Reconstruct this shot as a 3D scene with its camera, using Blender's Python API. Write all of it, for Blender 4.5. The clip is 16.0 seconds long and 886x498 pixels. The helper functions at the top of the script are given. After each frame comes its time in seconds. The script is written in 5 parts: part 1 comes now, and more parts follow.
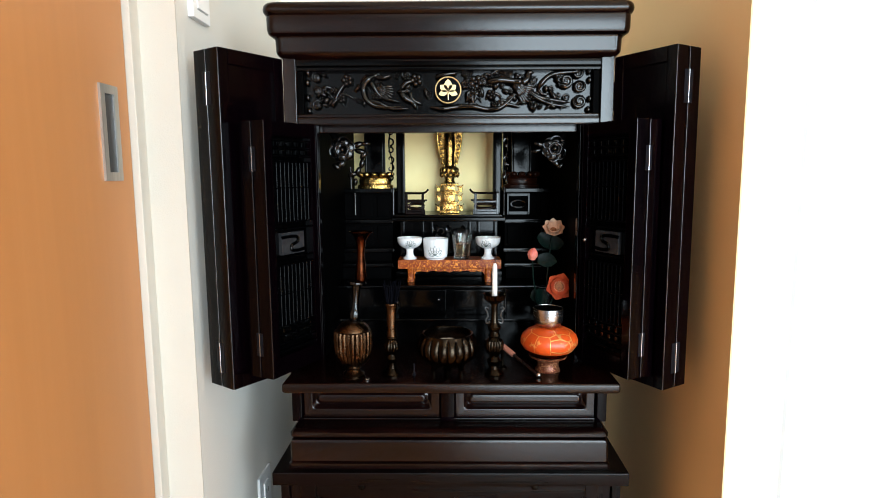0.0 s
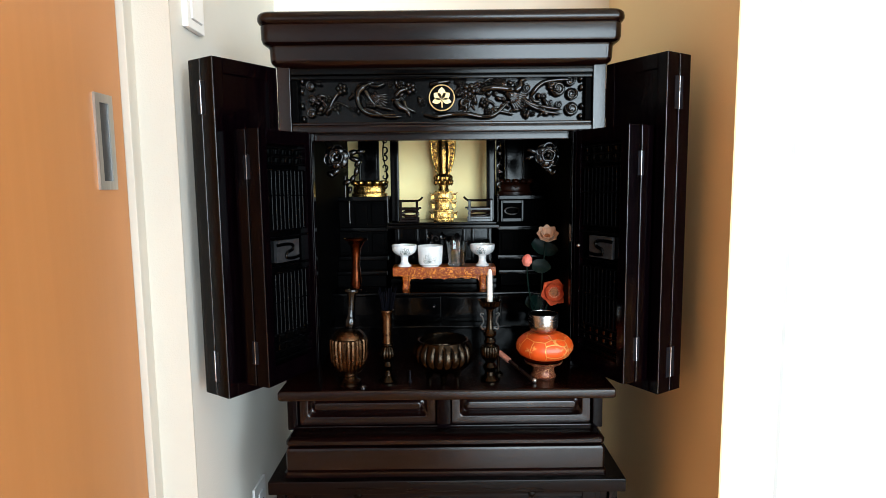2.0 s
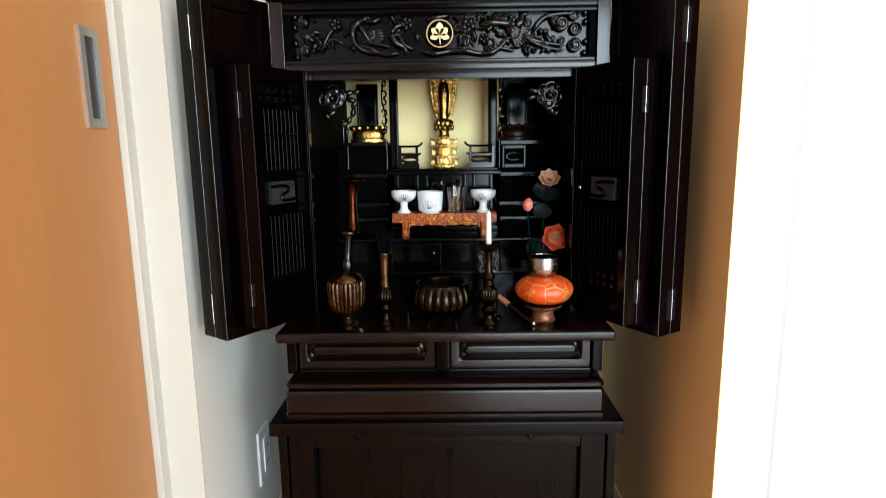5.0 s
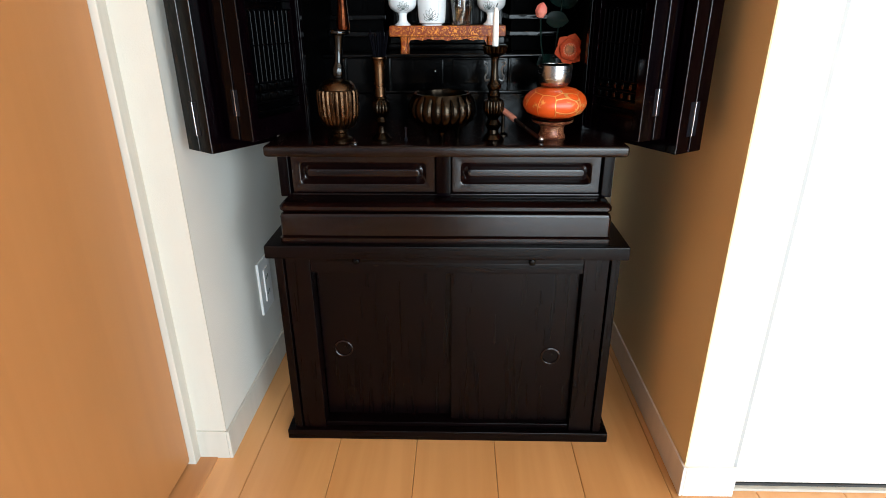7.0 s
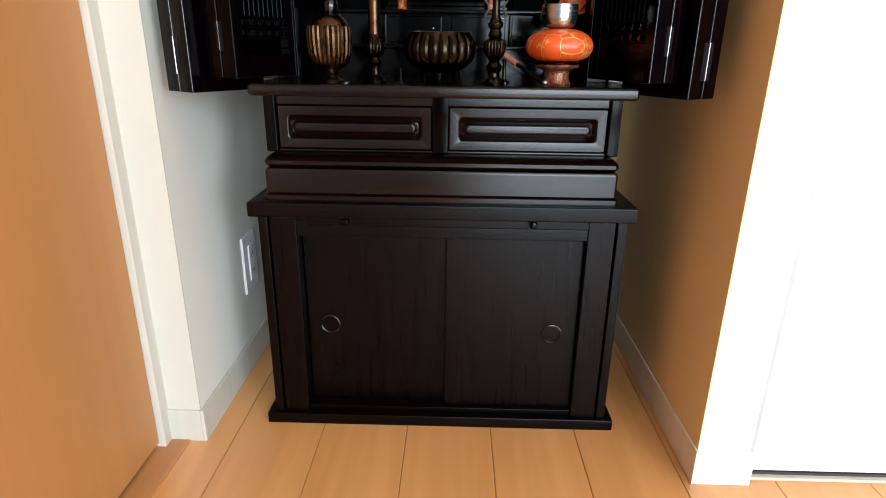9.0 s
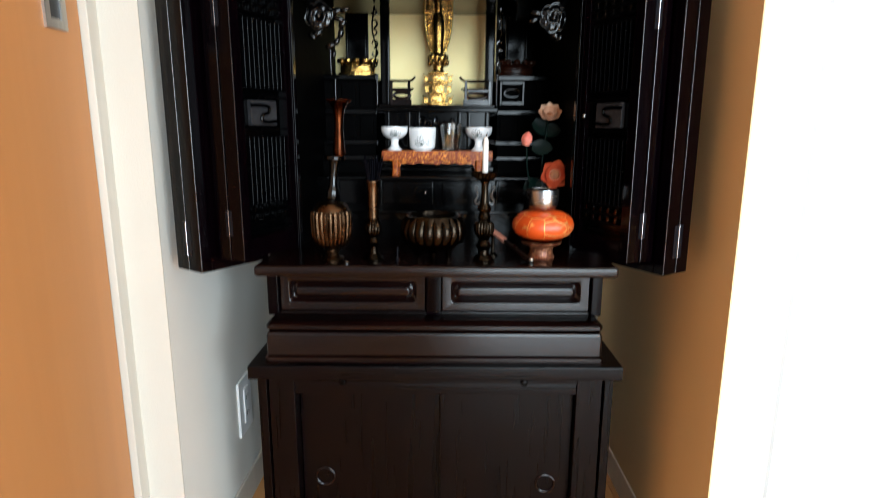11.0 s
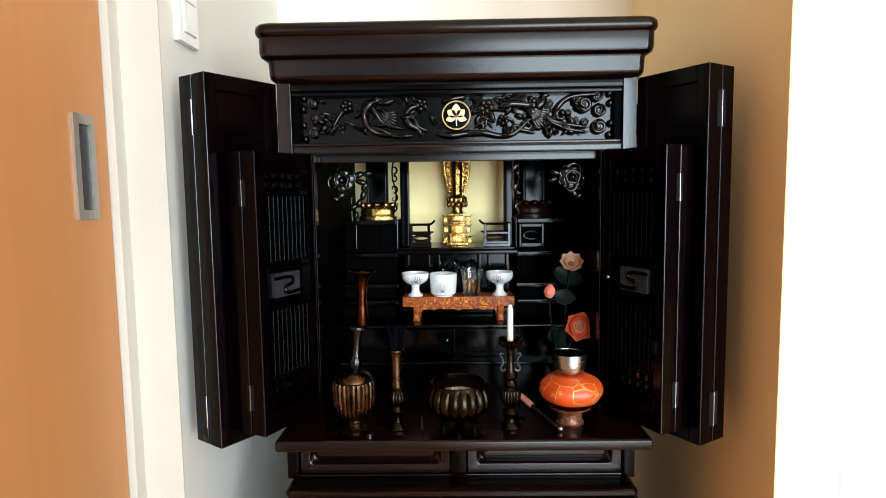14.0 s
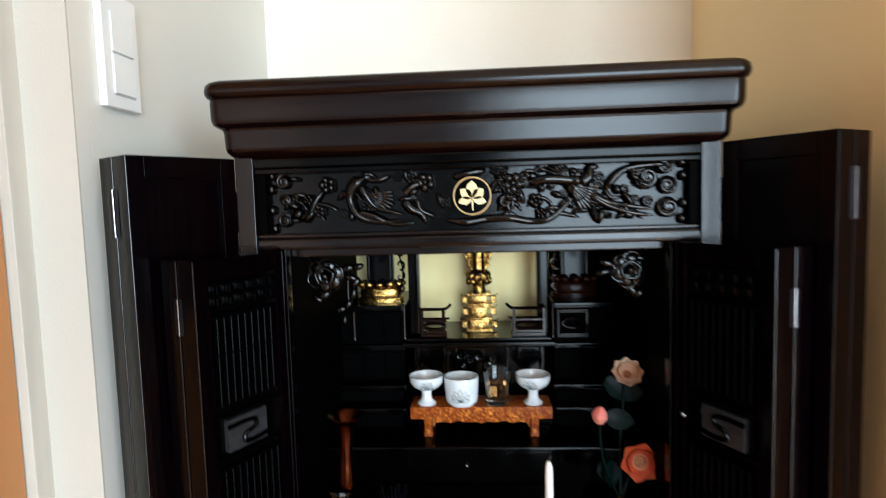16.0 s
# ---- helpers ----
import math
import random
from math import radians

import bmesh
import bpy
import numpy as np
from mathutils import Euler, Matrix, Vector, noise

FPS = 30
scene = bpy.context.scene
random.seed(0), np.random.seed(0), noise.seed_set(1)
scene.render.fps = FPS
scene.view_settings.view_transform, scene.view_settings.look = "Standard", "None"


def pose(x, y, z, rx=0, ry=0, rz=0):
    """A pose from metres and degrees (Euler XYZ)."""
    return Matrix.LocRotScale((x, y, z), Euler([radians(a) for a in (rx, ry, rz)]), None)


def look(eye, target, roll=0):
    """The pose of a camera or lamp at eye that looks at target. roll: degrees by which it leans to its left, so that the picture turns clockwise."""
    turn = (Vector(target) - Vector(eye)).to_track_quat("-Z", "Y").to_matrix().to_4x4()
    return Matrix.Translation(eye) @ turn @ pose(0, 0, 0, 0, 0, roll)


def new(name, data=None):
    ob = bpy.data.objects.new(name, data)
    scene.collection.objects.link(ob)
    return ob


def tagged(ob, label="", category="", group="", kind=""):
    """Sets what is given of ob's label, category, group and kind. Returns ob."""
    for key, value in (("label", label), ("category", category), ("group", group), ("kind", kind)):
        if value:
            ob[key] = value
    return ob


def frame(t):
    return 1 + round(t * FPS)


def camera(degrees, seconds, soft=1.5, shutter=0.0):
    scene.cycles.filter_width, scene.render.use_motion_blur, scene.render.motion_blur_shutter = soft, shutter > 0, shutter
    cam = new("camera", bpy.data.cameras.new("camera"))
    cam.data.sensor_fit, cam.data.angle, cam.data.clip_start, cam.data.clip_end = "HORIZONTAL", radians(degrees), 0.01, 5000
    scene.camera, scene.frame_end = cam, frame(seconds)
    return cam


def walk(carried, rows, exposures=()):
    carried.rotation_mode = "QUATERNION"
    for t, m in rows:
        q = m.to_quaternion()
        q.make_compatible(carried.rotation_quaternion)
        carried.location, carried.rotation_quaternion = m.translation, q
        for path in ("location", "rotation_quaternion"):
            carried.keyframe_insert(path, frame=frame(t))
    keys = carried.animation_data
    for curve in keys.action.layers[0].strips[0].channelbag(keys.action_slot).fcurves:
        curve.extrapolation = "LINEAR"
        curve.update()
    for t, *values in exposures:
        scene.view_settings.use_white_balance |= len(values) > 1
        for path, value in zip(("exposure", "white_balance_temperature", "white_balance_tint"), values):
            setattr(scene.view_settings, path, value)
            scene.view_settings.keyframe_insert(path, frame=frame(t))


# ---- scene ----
cam = camera(74.8, 16.0, soft=0.55, shutter=0.5)
PATH = [
    (0, (-0.005, 0.309, 0.923), (-0.028, 2.293, 0.671), -0.2),
    (0.5, (-0.007, 0.295, 0.923), (-0.033, 2.283, 0.709), -0.6),
    (1, (-0.002, 0.289, 0.923), (-0.03, 2.278, 0.715), -0.4),
    (1.5, (-0.003, 0.304, 0.919), (-0.007, 2.292, 0.699), -0.5),
    (2, (-0.008, 0.305, 0.918), (-0.007, 2.293, 0.7), -0.6),
    (2.5, (0.001, 0.304, 0.92), (-0.02, 2.293, 0.708), -0.8),
    (3, (0.01, 0.315, 0.916), (-0.028, 2.303, 0.703), -0.4),
    (3.2, (0.017, 0.325, 0.904), (-0.043, 2.313, 0.693), -0.2),
    (5.3, (0.006, 0.316, 0.875), (-0.012, 2.271, 0.45), -0.8),
    (5.5, (0.008, 0.325, 0.855), (0.007, 2.255, 0.329), -0.4),
    (6, (0.008, 0.333, 0.82), (0.002, 2.211, 0.133), -0.5),
    (6.5, (0.012, 0.343, 0.799), (-0.013, 2.185, 0.022), -0.6),
    (7, (0.015, 0.354, 0.789), (-0.036, 2.198, 0.015), -0.3),
    (7.5, (0.014, 0.359, 0.765), (-0.035, 2.263, 0.156), -0.4),
    (8, (0.014, 0.352, 0.718), (-0.064, 2.278, 0.187), 1.6),
    (8.2, (0.013, 0.356, 0.7), (-0.03, 2.267, 0.112), 1.0),
    (10.3, (0.019, 0.378, 0.647), (-0.03, 2.253, -0.047), -0.1),
    (10.5, (0.0, 0.375, 0.658), (-0.042, 2.282, 0.057), -0.7),
    (10.8, (0.002, 0.367, 0.754), (-0.054, 2.314, 0.301), -0.6),
    (11, (0.001, 0.363, 0.802), (0.011, 2.319, 0.387), 0.4),
    (11.5, (-0.005, 0.357, 0.856), (0.001, 2.335, 0.555), -0.5),
    (12, (-0.011, 0.355, 0.89), (-0.023, 2.337, 0.623), -0.5),
    (12.5, (-0.008, 0.359, 0.924), (-0.006, 2.352, 0.753), -0.5),
    (13, (-0.01, 0.364, 0.935), (-0.027, 2.356, 0.758), -0.8),
    (13.5, (-0.012, 0.38, 0.937), (-0.034, 2.37, 0.744), -0.7),
    (14, (-0.014, 0.395, 0.939), (-0.049, 2.386, 0.761), -0.8),
    (14.5, (-0.009, 0.403, 0.955), (-0.047, 2.403, 0.911), -1.4),
    (15, (-0.012, 0.414, 0.967), (-0.061, 2.413, 1.021), -1.3),
    (15.3, (-0.005, 0.441, 0.969), (-0.045, 2.44, 1.016), -1.7),
    (15.5, (0.0, 0.486, 0.972), (-0.067, 2.484, 1.018), -1.7),
    (15.8, (0.001, 0.581, 1.016), (-0.074, 2.578, 0.922), -1.5),
    (16, (0.004, 0.627, 1.055), (-0.135, 2.615, 0.891), -1.7),
]
walk(cam, [(t, look(eye, target, roll)) for t, eye, target, roll in PATH], [(0, -0.10, 6400, 5), (3.2, -0.10, 6400, 5), (5.5, -0.19, 6400, 5), (7, -0.19, 6400, 5), (8, -0.13, 6400, 6), (10.5, -0.10, 6400, 6), (12.5, -0.05, 6400, 5), (13.5, -0.05, 6400, 5), (14.5, -0.06, 6330, 5), (15, -0.33, 6260, 5), (15.5, -0.48, 6180, 5), (16, -0.28, 6050, 4)])

# ---- world, window light ----
world = bpy.data.worlds.new("world")
scene.world = world
world.use_nodes = True
wn = world.node_tree.nodes
sky = wn.new("ShaderNodeTexSky")
sky.sky_type, sky.sun_disc, sky.sun_elevation, sky.sun_rotation = "NISHITA", False, radians(38), radians(205)
wn["Background"].inputs[1].default_value = 0.10
world.node_tree.links.new(sky.outputs[0], wn["Background"].inputs[0])

# window daylight from behind the camera, unseen: two lamps placed to suit reflections and shade
for mid, width, power in ((1.10, 1.60, 182), (3.55, 2.10, 256)):
    pane_light = bpy.data.lights.new("window_daylight", "AREA")
    pane_light.shape, pane_light.size, pane_light.size_y = "RECTANGLE", width, 2.02
    pane_light.energy, pane_light.color = power, (0.84, 0.98, 1.11)
    new("window_daylight", pane_light).matrix_world = pose(mid, -3.57, 1.13, 90, 0, 0)


# ---- materials ----
def nodes_of(name):
    m = bpy.data.materials.new(name)
    m.use_nodes = True
    t = m.node_tree
    return m, t.nodes, t.links, t.nodes["Principled BSDF"]


def surface(name, dark, light, scale=8.0, stretch=(1, 1, 1), rough=0.5, rough_var=0.1, bump=0.0, bump_scale=200.0,
            metal=0.0, coat=0.0, detail=4.0, per_piece=0.0, gloss=0.5):
    """A material of two tones mixed by stretched noise, with fine relief, uneven gloss and, for pieces, a shift from one to the next."""
    m, n, l, b = nodes_of(name)
    co = n.new("ShaderNodeTexCoord")
    mp = n.new("ShaderNodeMapping")
    mp.inputs["Scale"].default_value = stretch
    l.new(co.outputs["Object"], mp.inputs["Vector"])
    vec = mp.outputs["Vector"]
    if per_piece:
        info = n.new("ShaderNodeObjectInfo")
        off = n.new("ShaderNodeVectorMath")
        off.operation = "MULTIPLY_ADD"
        off.inputs[1].default_value = (7.0, 3.0, 5.0)
        l.new(info.outputs["Random"], off.inputs[0])
        l.new(vec, off.inputs[2])
        vec = off.outputs[0]
    big = n.new("ShaderNodeTexNoise")
    big.inputs["Scale"].default_value, big.inputs["Detail"].default_value = scale, detail
    big.inputs["Distortion"].default_value = 0.4
    l.new(vec, big.inputs["Vector"])
    ramp = n.new("ShaderNodeValToRGB")
    ramp.color_ramp.elements[0].position, ramp.color_ramp.elements[1].position = 0.32, 0.68
    ramp.color_ramp.elements[0].color = (*dark, 1)
    ramp.color_ramp.elements[1].color = (*light, 1)
    l.new(big.outputs["Fac"], ramp.inputs[0])
    colour = ramp.outputs[0]
    if per_piece:
        hsv = n.new("ShaderNodeHueSaturation")
        mr = n.new("ShaderNodeMapRange")
        mr.inputs["To Min"].default_value, mr.inputs["To Max"].default_value = 1 - per_piece, 1 + per_piece
        l.new(info.outputs["Random"], mr.inputs["Value"])
        l.new(mr.outputs[0], hsv.inputs["Value"])
        l.new(colour, hsv.inputs["Color"])
        colour = hsv.outputs[0]
    l.new(colour, b.inputs["Base Color"])
    fine = n.new("ShaderNodeTexNoise")
    fine.inputs["Scale"].default_value, fine.inputs["Detail"].default_value = bump_scale, 3.0
    l.new(vec, fine.inputs["Vector"])
    rr = n.new("ShaderNodeMapRange")
    rr.inputs["To Min"].default_value, rr.inputs["To Max"].default_value = max(0.02, rough - rough_var), min(1, rough + rough_var)
    l.new(big.outputs["Fac"], rr.inputs["Value"])
    l.new(rr.outputs[0], b.inputs["Roughness"])
    if bump:
        bp = n.new("ShaderNodeBump")
        bp.inputs["Strength"].default_value, bp.inputs["Distance"].default_value = bump, 0.001
        l.new(fine.outputs["Fac"], bp.inputs["Height"])
        l.new(bp.outputs[0], b.inputs["Normal"])
    b.inputs["Metallic"].default_value = metal
    b.inputs["Coat Weight"].default_value = coat
    b.inputs["Specular IOR Level"].default_value = gloss
    b.inputs["Coat Roughness"].default_value = 0.12
    return m


def lined(name, ground, line, scale, width, rough, metal_line=0.6):
    """Woven stuff with a raised honeycomb of metal thread."""
    m, n, l, b = nodes_of(name)
    co = n.new("ShaderNodeTexCoord")
    v = n.new("ShaderNodeTexVoronoi")
    v.feature = "DISTANCE_TO_EDGE"
    v.inputs["Scale"].default_value = scale
    l.new(co.outputs["Object"], v.inputs["Vector"])
    step = n.new("ShaderNodeMapRange")
    step.inputs["From Min"].default_value, step.inputs["From Max"].default_value = width * 0.5, width
    step.inputs["To Min"].default_value, step.inputs["To Max"].default_value = 1, 0
    l.new(v.outputs["Distance"], step.inputs["Value"])
    nz = n.new("ShaderNodeTexNoise")
    nz.inputs["Scale"].default_value, nz.inputs["Detail"].default_value = 220, 4
    l.new(co.outputs["Object"], nz.inputs["Vector"])
    patches = n.new("ShaderNodeTexNoise")
    patches.inputs["Scale"].default_value = 38
    l.new(co.outputs["Object"], patches.inputs["Vector"])
    spots = n.new("ShaderNodeMapRange")
    spots.inputs["From Min"].default_value, spots.inputs["From Max"].default_value = 0.56, 0.62
    l.new(patches.outputs["Fac"], spots.inputs["Value"])
    thread = n.new("ShaderNodeMapRange")
    thread.inputs["From Min"].default_value, thread.inputs["From Max"].default_value = 0.48, 0.56
    l.new(nz.outputs["Fac"], thread.inputs["Value"])
    mul = n.new("ShaderNodeMath")
    mul.operation = "MULTIPLY"
    l.new(spots.outputs[0], mul.inputs[0])
    l.new(thread.outputs[0], mul.inputs[1])
    mx = n.new("ShaderNodeMath")
    mx.operation = "MAXIMUM"
    l.new(step.outputs[0], mx.inputs[0])
    l.new(mul.outputs[0], mx.inputs[1])
    mix = n.new("ShaderNodeMix")
    mix.data_type = "RGBA"
    mix.inputs["A"].default_value, mix.inputs["B"].default_value = (*ground, 1), (*line, 1)
    l.new(mx.outputs[0], mix.inputs["Factor"])
    l.new(mix.outputs["Result"], b.inputs["Base Color"])
    met = n.new("ShaderNodeMath")
    met.operation = "MULTIPLY"
    met.inputs[1].default_value = metal_line
    l.new(mx.outputs[0], met.inputs[0])
    l.new(met.outputs[0], b.inputs["Metallic"])
    bp = n.new("ShaderNodeBump")
    bp.inputs["Strength"].default_value, bp.inputs["Distance"].default_value = 0.5, 0.0008
    l.new(mx.outputs[0], bp.inputs["Height"])
    l.new(bp.outputs[0], b.inputs["Normal"])
    b.inputs["Roughness"].default_value = rough
    return m


def flecked(name, ground, fleck, scale, rough, metal=0.2, gloss=0.5):
    """Lacquer strewn with small uneven gold flecks over a mottled ground."""
    m, n, l, b = nodes_of(name)
    co = n.new("ShaderNodeTexCoord")
    fine, broad = n.new("ShaderNodeTexNoise"), n.new("ShaderNodeTexNoise")
    fine.inputs["Scale"].default_value, fine.inputs["Detail"].default_value, fine.inputs["Distortion"].default_value = scale, 2.0, 2.2
    broad.inputs["Scale"].default_value, broad.inputs["Detail"].default_value = scale * 0.22, 2.0
    for t in (fine, broad):
        l.new(co.outputs["Object"], t.inputs["Vector"])
    cut, mottle = n.new("ShaderNodeMapRange"), n.new("ShaderNodeMapRange")
    cut.inputs["From Min"].default_value, cut.inputs["From Max"].default_value = 0.50, 0.62
    mottle.inputs["From Min"].default_value, mottle.inputs["From Max"].default_value = 0.35, 0.65
    mottle.inputs["To Min"].default_value = 0.35
    l.new(fine.outputs["Fac"], cut.inputs["Value"])
    l.new(broad.outputs["Fac"], mottle.inputs["Value"])
    mul = n.new("ShaderNodeMath")
    mul.operation = "MULTIPLY"
    l.new(cut.outputs[0], mul.inputs[0])
    l.new(mottle.outputs[0], mul.inputs[1])
    mix = n.new("ShaderNodeMix")
    mix.data_type = "RGBA"
    mix.inputs["A"].default_value, mix.inputs["B"].default_value = (*ground, 1), (*fleck, 1)
    l.new(mul.outputs[0], mix.inputs["Factor"])
    l.new(mix.outputs["Result"], b.inputs["Base Color"])
    bp = n.new("ShaderNodeBump")
    bp.inputs["Strength"].default_value, bp.inputs["Distance"].default_value = 0.25, 0.0005
    l.new(cut.outputs[0], bp.inputs["Height"])
    l.new(bp.outputs[0], b.inputs["Normal"])
    b.inputs["Roughness"].default_value, b.inputs["Metallic"].default_value = rough, metal
    b.inputs["Specular IOR Level"].default_value = gloss
    return m


def clear_glass(name, tint=(0.95, 0.97, 0.96), ior=1.48):
    m, n, l, b = nodes_of(name)
    b.inputs["Base Color"].default_value = (*tint, 1)
    b.inputs["Transmission Weight"].default_value = 1.0
    b.inputs["Roughness"].default_value = 0.01
    b.inputs["IOR"].default_value = ior
    return m


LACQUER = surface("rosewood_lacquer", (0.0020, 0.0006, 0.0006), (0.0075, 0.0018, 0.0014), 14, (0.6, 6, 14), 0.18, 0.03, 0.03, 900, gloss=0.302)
LACQUER_POST = surface("rosewood_lacquer_post", (0.0020, 0.0007, 0.0007), (0.0065, 0.0020, 0.0016), 14, (14, 6, 0.6), 0.12, 0.02, 0.03, 900, gloss=0.331)
# lighter, glossier lacquer that paints the highlight along the leaf edges
EDGE_HIGHLIGHT = surface("lacquer_edge_highlight", (0.0050, 0.0040, 0.0045), (0.0130, 0.0100, 0.0105), 40, (6, 6, 0.5), 0.16, 0.04, 0.03, 900, gloss=0.36)
# upright-grained copy of the rosewood lacquer, darkened and dulled to look shaded
LACQUER_SHADED = surface("rosewood_lacquer_shaded", (0.0006, 0.0002, 0.0006), (0.0018, 0.0005, 0.0010), 14, (14, 6, 0.6), 0.10, 0.02, 0.03, 900, gloss=0.085)
BLACK = surface("black_lacquer", (0.0003, 0.0003, 0.0004), (0.0006, 0.0005, 0.0006), 20, (1, 1, 1), 0.12, 0.03, 0.03, 600, gloss=0.127)
CARVED = surface("carved_black_lacquer", (0.0003, 0.0003, 0.0004), (0.0006, 0.0006, 0.0007), 60, (1, 1, 1), 0.06, 0.02, 0.03, 700, gloss=0.372)
GROUND = surface("black_lacquer_ground", (0.0003, 0.0003, 0.0004), (0.0006, 0.0006, 0.0007), 120, (1, 1, 1), 0.14, 0.04, 0.05, 700, gloss=0.227)
# black lacquer with its reflections taken out, for parts that lie in shade
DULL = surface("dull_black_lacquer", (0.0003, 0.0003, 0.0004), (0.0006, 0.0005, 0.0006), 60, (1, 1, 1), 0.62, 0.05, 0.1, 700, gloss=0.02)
# near-black without gloss: the shade inside the bell as a colour
BELL_SHADE = surface("bell_inside_shade", (0.0010, 0.0010, 0.0010), (0.0022, 0.0020, 0.0019), 90, (1, 1, 1), 0.9, 0.05, 0.1, 700, gloss=0.0)
SATIN = surface("satin_dark_wood", (0.0012, 0.0003, 0.0004), (0.0024, 0.0006, 0.0007), 10, (12, 6, 0.5), 0.28, 0.03, 0.05, 700, gloss=0.135)
SATIN_FLAT = surface("satin_dark_wood_level", (0.0012, 0.0003, 0.0004), (0.0024, 0.0006, 0.0007), 10, (0.5, 6, 12), 0.28, 0.03, 0.05, 700, gloss=0.135)
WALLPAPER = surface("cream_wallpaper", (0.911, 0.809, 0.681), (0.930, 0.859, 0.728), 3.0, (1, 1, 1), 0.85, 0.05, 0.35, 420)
# cream paper greyed: the cool shade of the niche's left side is in the colour
WALLPAPER_SHADED = surface("cream_wallpaper_shaded", (0.725, 0.705, 0.645), (0.775, 0.755, 0.692), 3.0, (1, 1, 1), 0.85, 0.05, 0.35, 420)
# the cream paper with the honey door's warm bounce mixed into its colour
WALLPAPER_BOUNCE = surface("cream_wallpaper_warm_bounce", (0.940, 0.690, 0.380), (0.940, 0.735, 0.415), 3.0, (1, 1, 1), 0.85, 0.05, 0.35, 420)
# cream paper darkened to hold back the window light on the wall's end
WALLPAPER_DIMMED = surface("cream_wallpaper_dimmed", (0.560, 0.530, 0.465), (0.600, 0.570, 0.500), 3.0, (1, 1, 1), 0.85, 0.05, 0.35, 420)
CEILING = surface("white_ceiling_paper", (0.911, 0.834, 0.752), (0.930, 0.884, 0.799), 3.0, (1, 1, 1), 0.9, 0.04, 0.3, 350)
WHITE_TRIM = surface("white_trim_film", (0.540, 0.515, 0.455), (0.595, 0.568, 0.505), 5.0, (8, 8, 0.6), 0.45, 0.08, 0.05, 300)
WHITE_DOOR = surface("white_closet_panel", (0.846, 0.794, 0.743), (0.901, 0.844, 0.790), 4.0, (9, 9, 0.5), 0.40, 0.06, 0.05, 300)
DOOR_WOOD = surface("honey_maple_veneer", (0.470, 0.208, 0.069), (0.505, 0.228, 0.078), 4.5, (9, 9, 0.30), 0.42, 0.06, 0.12, 320, detail=8)
FLOOR_WOOD = surface("pale_maple_plank", (0.660, 0.318, 0.112), (0.765, 0.395, 0.152), 3.0, (7, 0.5, 5), 0.15, 0.03, 0.08, 260, coat=0.4, detail=6, per_piece=0.05)
SILL_WOOD = surface("orange_sill_wood", (0.456, 0.201, 0.075), (0.564, 0.271, 0.103), 4.0, (8, 0.6, 8), 0.42, 0.06, 0.1, 300)
STEEL = surface("satin_steel", (0.42, 0.40, 0.37), (0.52, 0.50, 0.47), 30, (8, 8, 0.5), 0.36, 0.06, 0.05, 500, metal=1.0)
STEEL_DARK = surface("shaded_satin_steel", (0.045, 0.045, 0.048), (0.075, 0.075, 0.08), 30, (8, 8, 0.5), 0.4, 0.06, 0.05, 500, metal=0.8)
HINGE = surface("polished_hinge_metal", (0.22, 0.22, 0.23), (0.34, 0.34, 0.35), 50, (1, 1, 1), 0.25, 0.05, 0.0, 500, metal=1.0)
DARK_METAL = surface("blackened_hinge_metal", (0.004, 0.004, 0.006), (0.009, 0.009, 0.012), 50, (1, 1, 1), 0.42, 0.06, 0.05, 500, metal=0.0, gloss=0.10)
PLATE = surface("silver_grey_plate", (0.024, 0.024, 0.027), (0.046, 0.046, 0.050), 120, (1, 1, 1), 0.40, 0.08, 0.3, 900, metal=0.4, gloss=0.3)
EAR_METAL = surface("worn_silver_grey", (0.06, 0.06, 0.06), (0.12, 0.12, 0.12), 120, (1, 1, 1), 0.34, 0.08, 0.2, 900, metal=0.8)
BRONZE = surface("aged_bronze", (0.032, 0.017, 0.009), (0.095, 0.052, 0.027), 55, (1, 1, 1), 0.28, 0.08, 0.10, 700, metal=1.0)
DARK_BRONZE = surface("dark_bronze", (0.010, 0.007, 0.005), (0.034, 0.025, 0.017), 60, (1, 1, 1), 0.22, 0.07, 0.10, 700, metal=1.0)
COPPER = surface("brown_copper", (0.022, 0.006, 0.003), (0.075, 0.021, 0.007), 60, (1, 1, 1), 0.24, 0.08, 0.08, 700, metal=1.0)
GOLD = surface("gold_leaf", (0.16, 0.075, 0.014), (0.74, 0.47, 0.15), 150, (1, 1, 1), 0.24, 0.08, 0.9, 420, metal=1.0)
GOLD_PAPER = surface("gold_foil_panel", (0.93, 0.75, 0.35), (0.96, 0.81, 0.41), 16, (1, 1, 1), 0.50, 0.06, 0.1, 400, metal=0.30)
GOLD_PALE = surface("pale_gilt", (0.60, 0.45, 0.22), (0.72, 0.56, 0.30), 90, (1, 1, 1), 0.45, 0.06, 0.1, 500, metal=0.5)
SILVER = surface("brushed_silver_bell", (0.34, 0.34, 0.35), (0.40, 0.40, 0.41), 50, (1, 1, 3), 0.26, 0.05, 0.05, 700, metal=1.0)
PORCELAIN = surface("white_porcelain", (0.80, 0.82, 0.83), (0.85, 0.86, 0.86), 20, (1, 1, 1), 0.14, 0.04, 0.02, 300, coat=0.4)
INK = surface("grey_green_glaze", (0.07, 0.10, 0.095), (0.13, 0.16, 0.15), 300, (1, 1, 1), 0.25, 0.05, 0.0, 300)
WAX = surface("white_candle_wax", (0.80, 0.79, 0.75), (0.85, 0.84, 0.80), 60, (1, 1, 1), 0.45, 0.08, 0.05, 300)
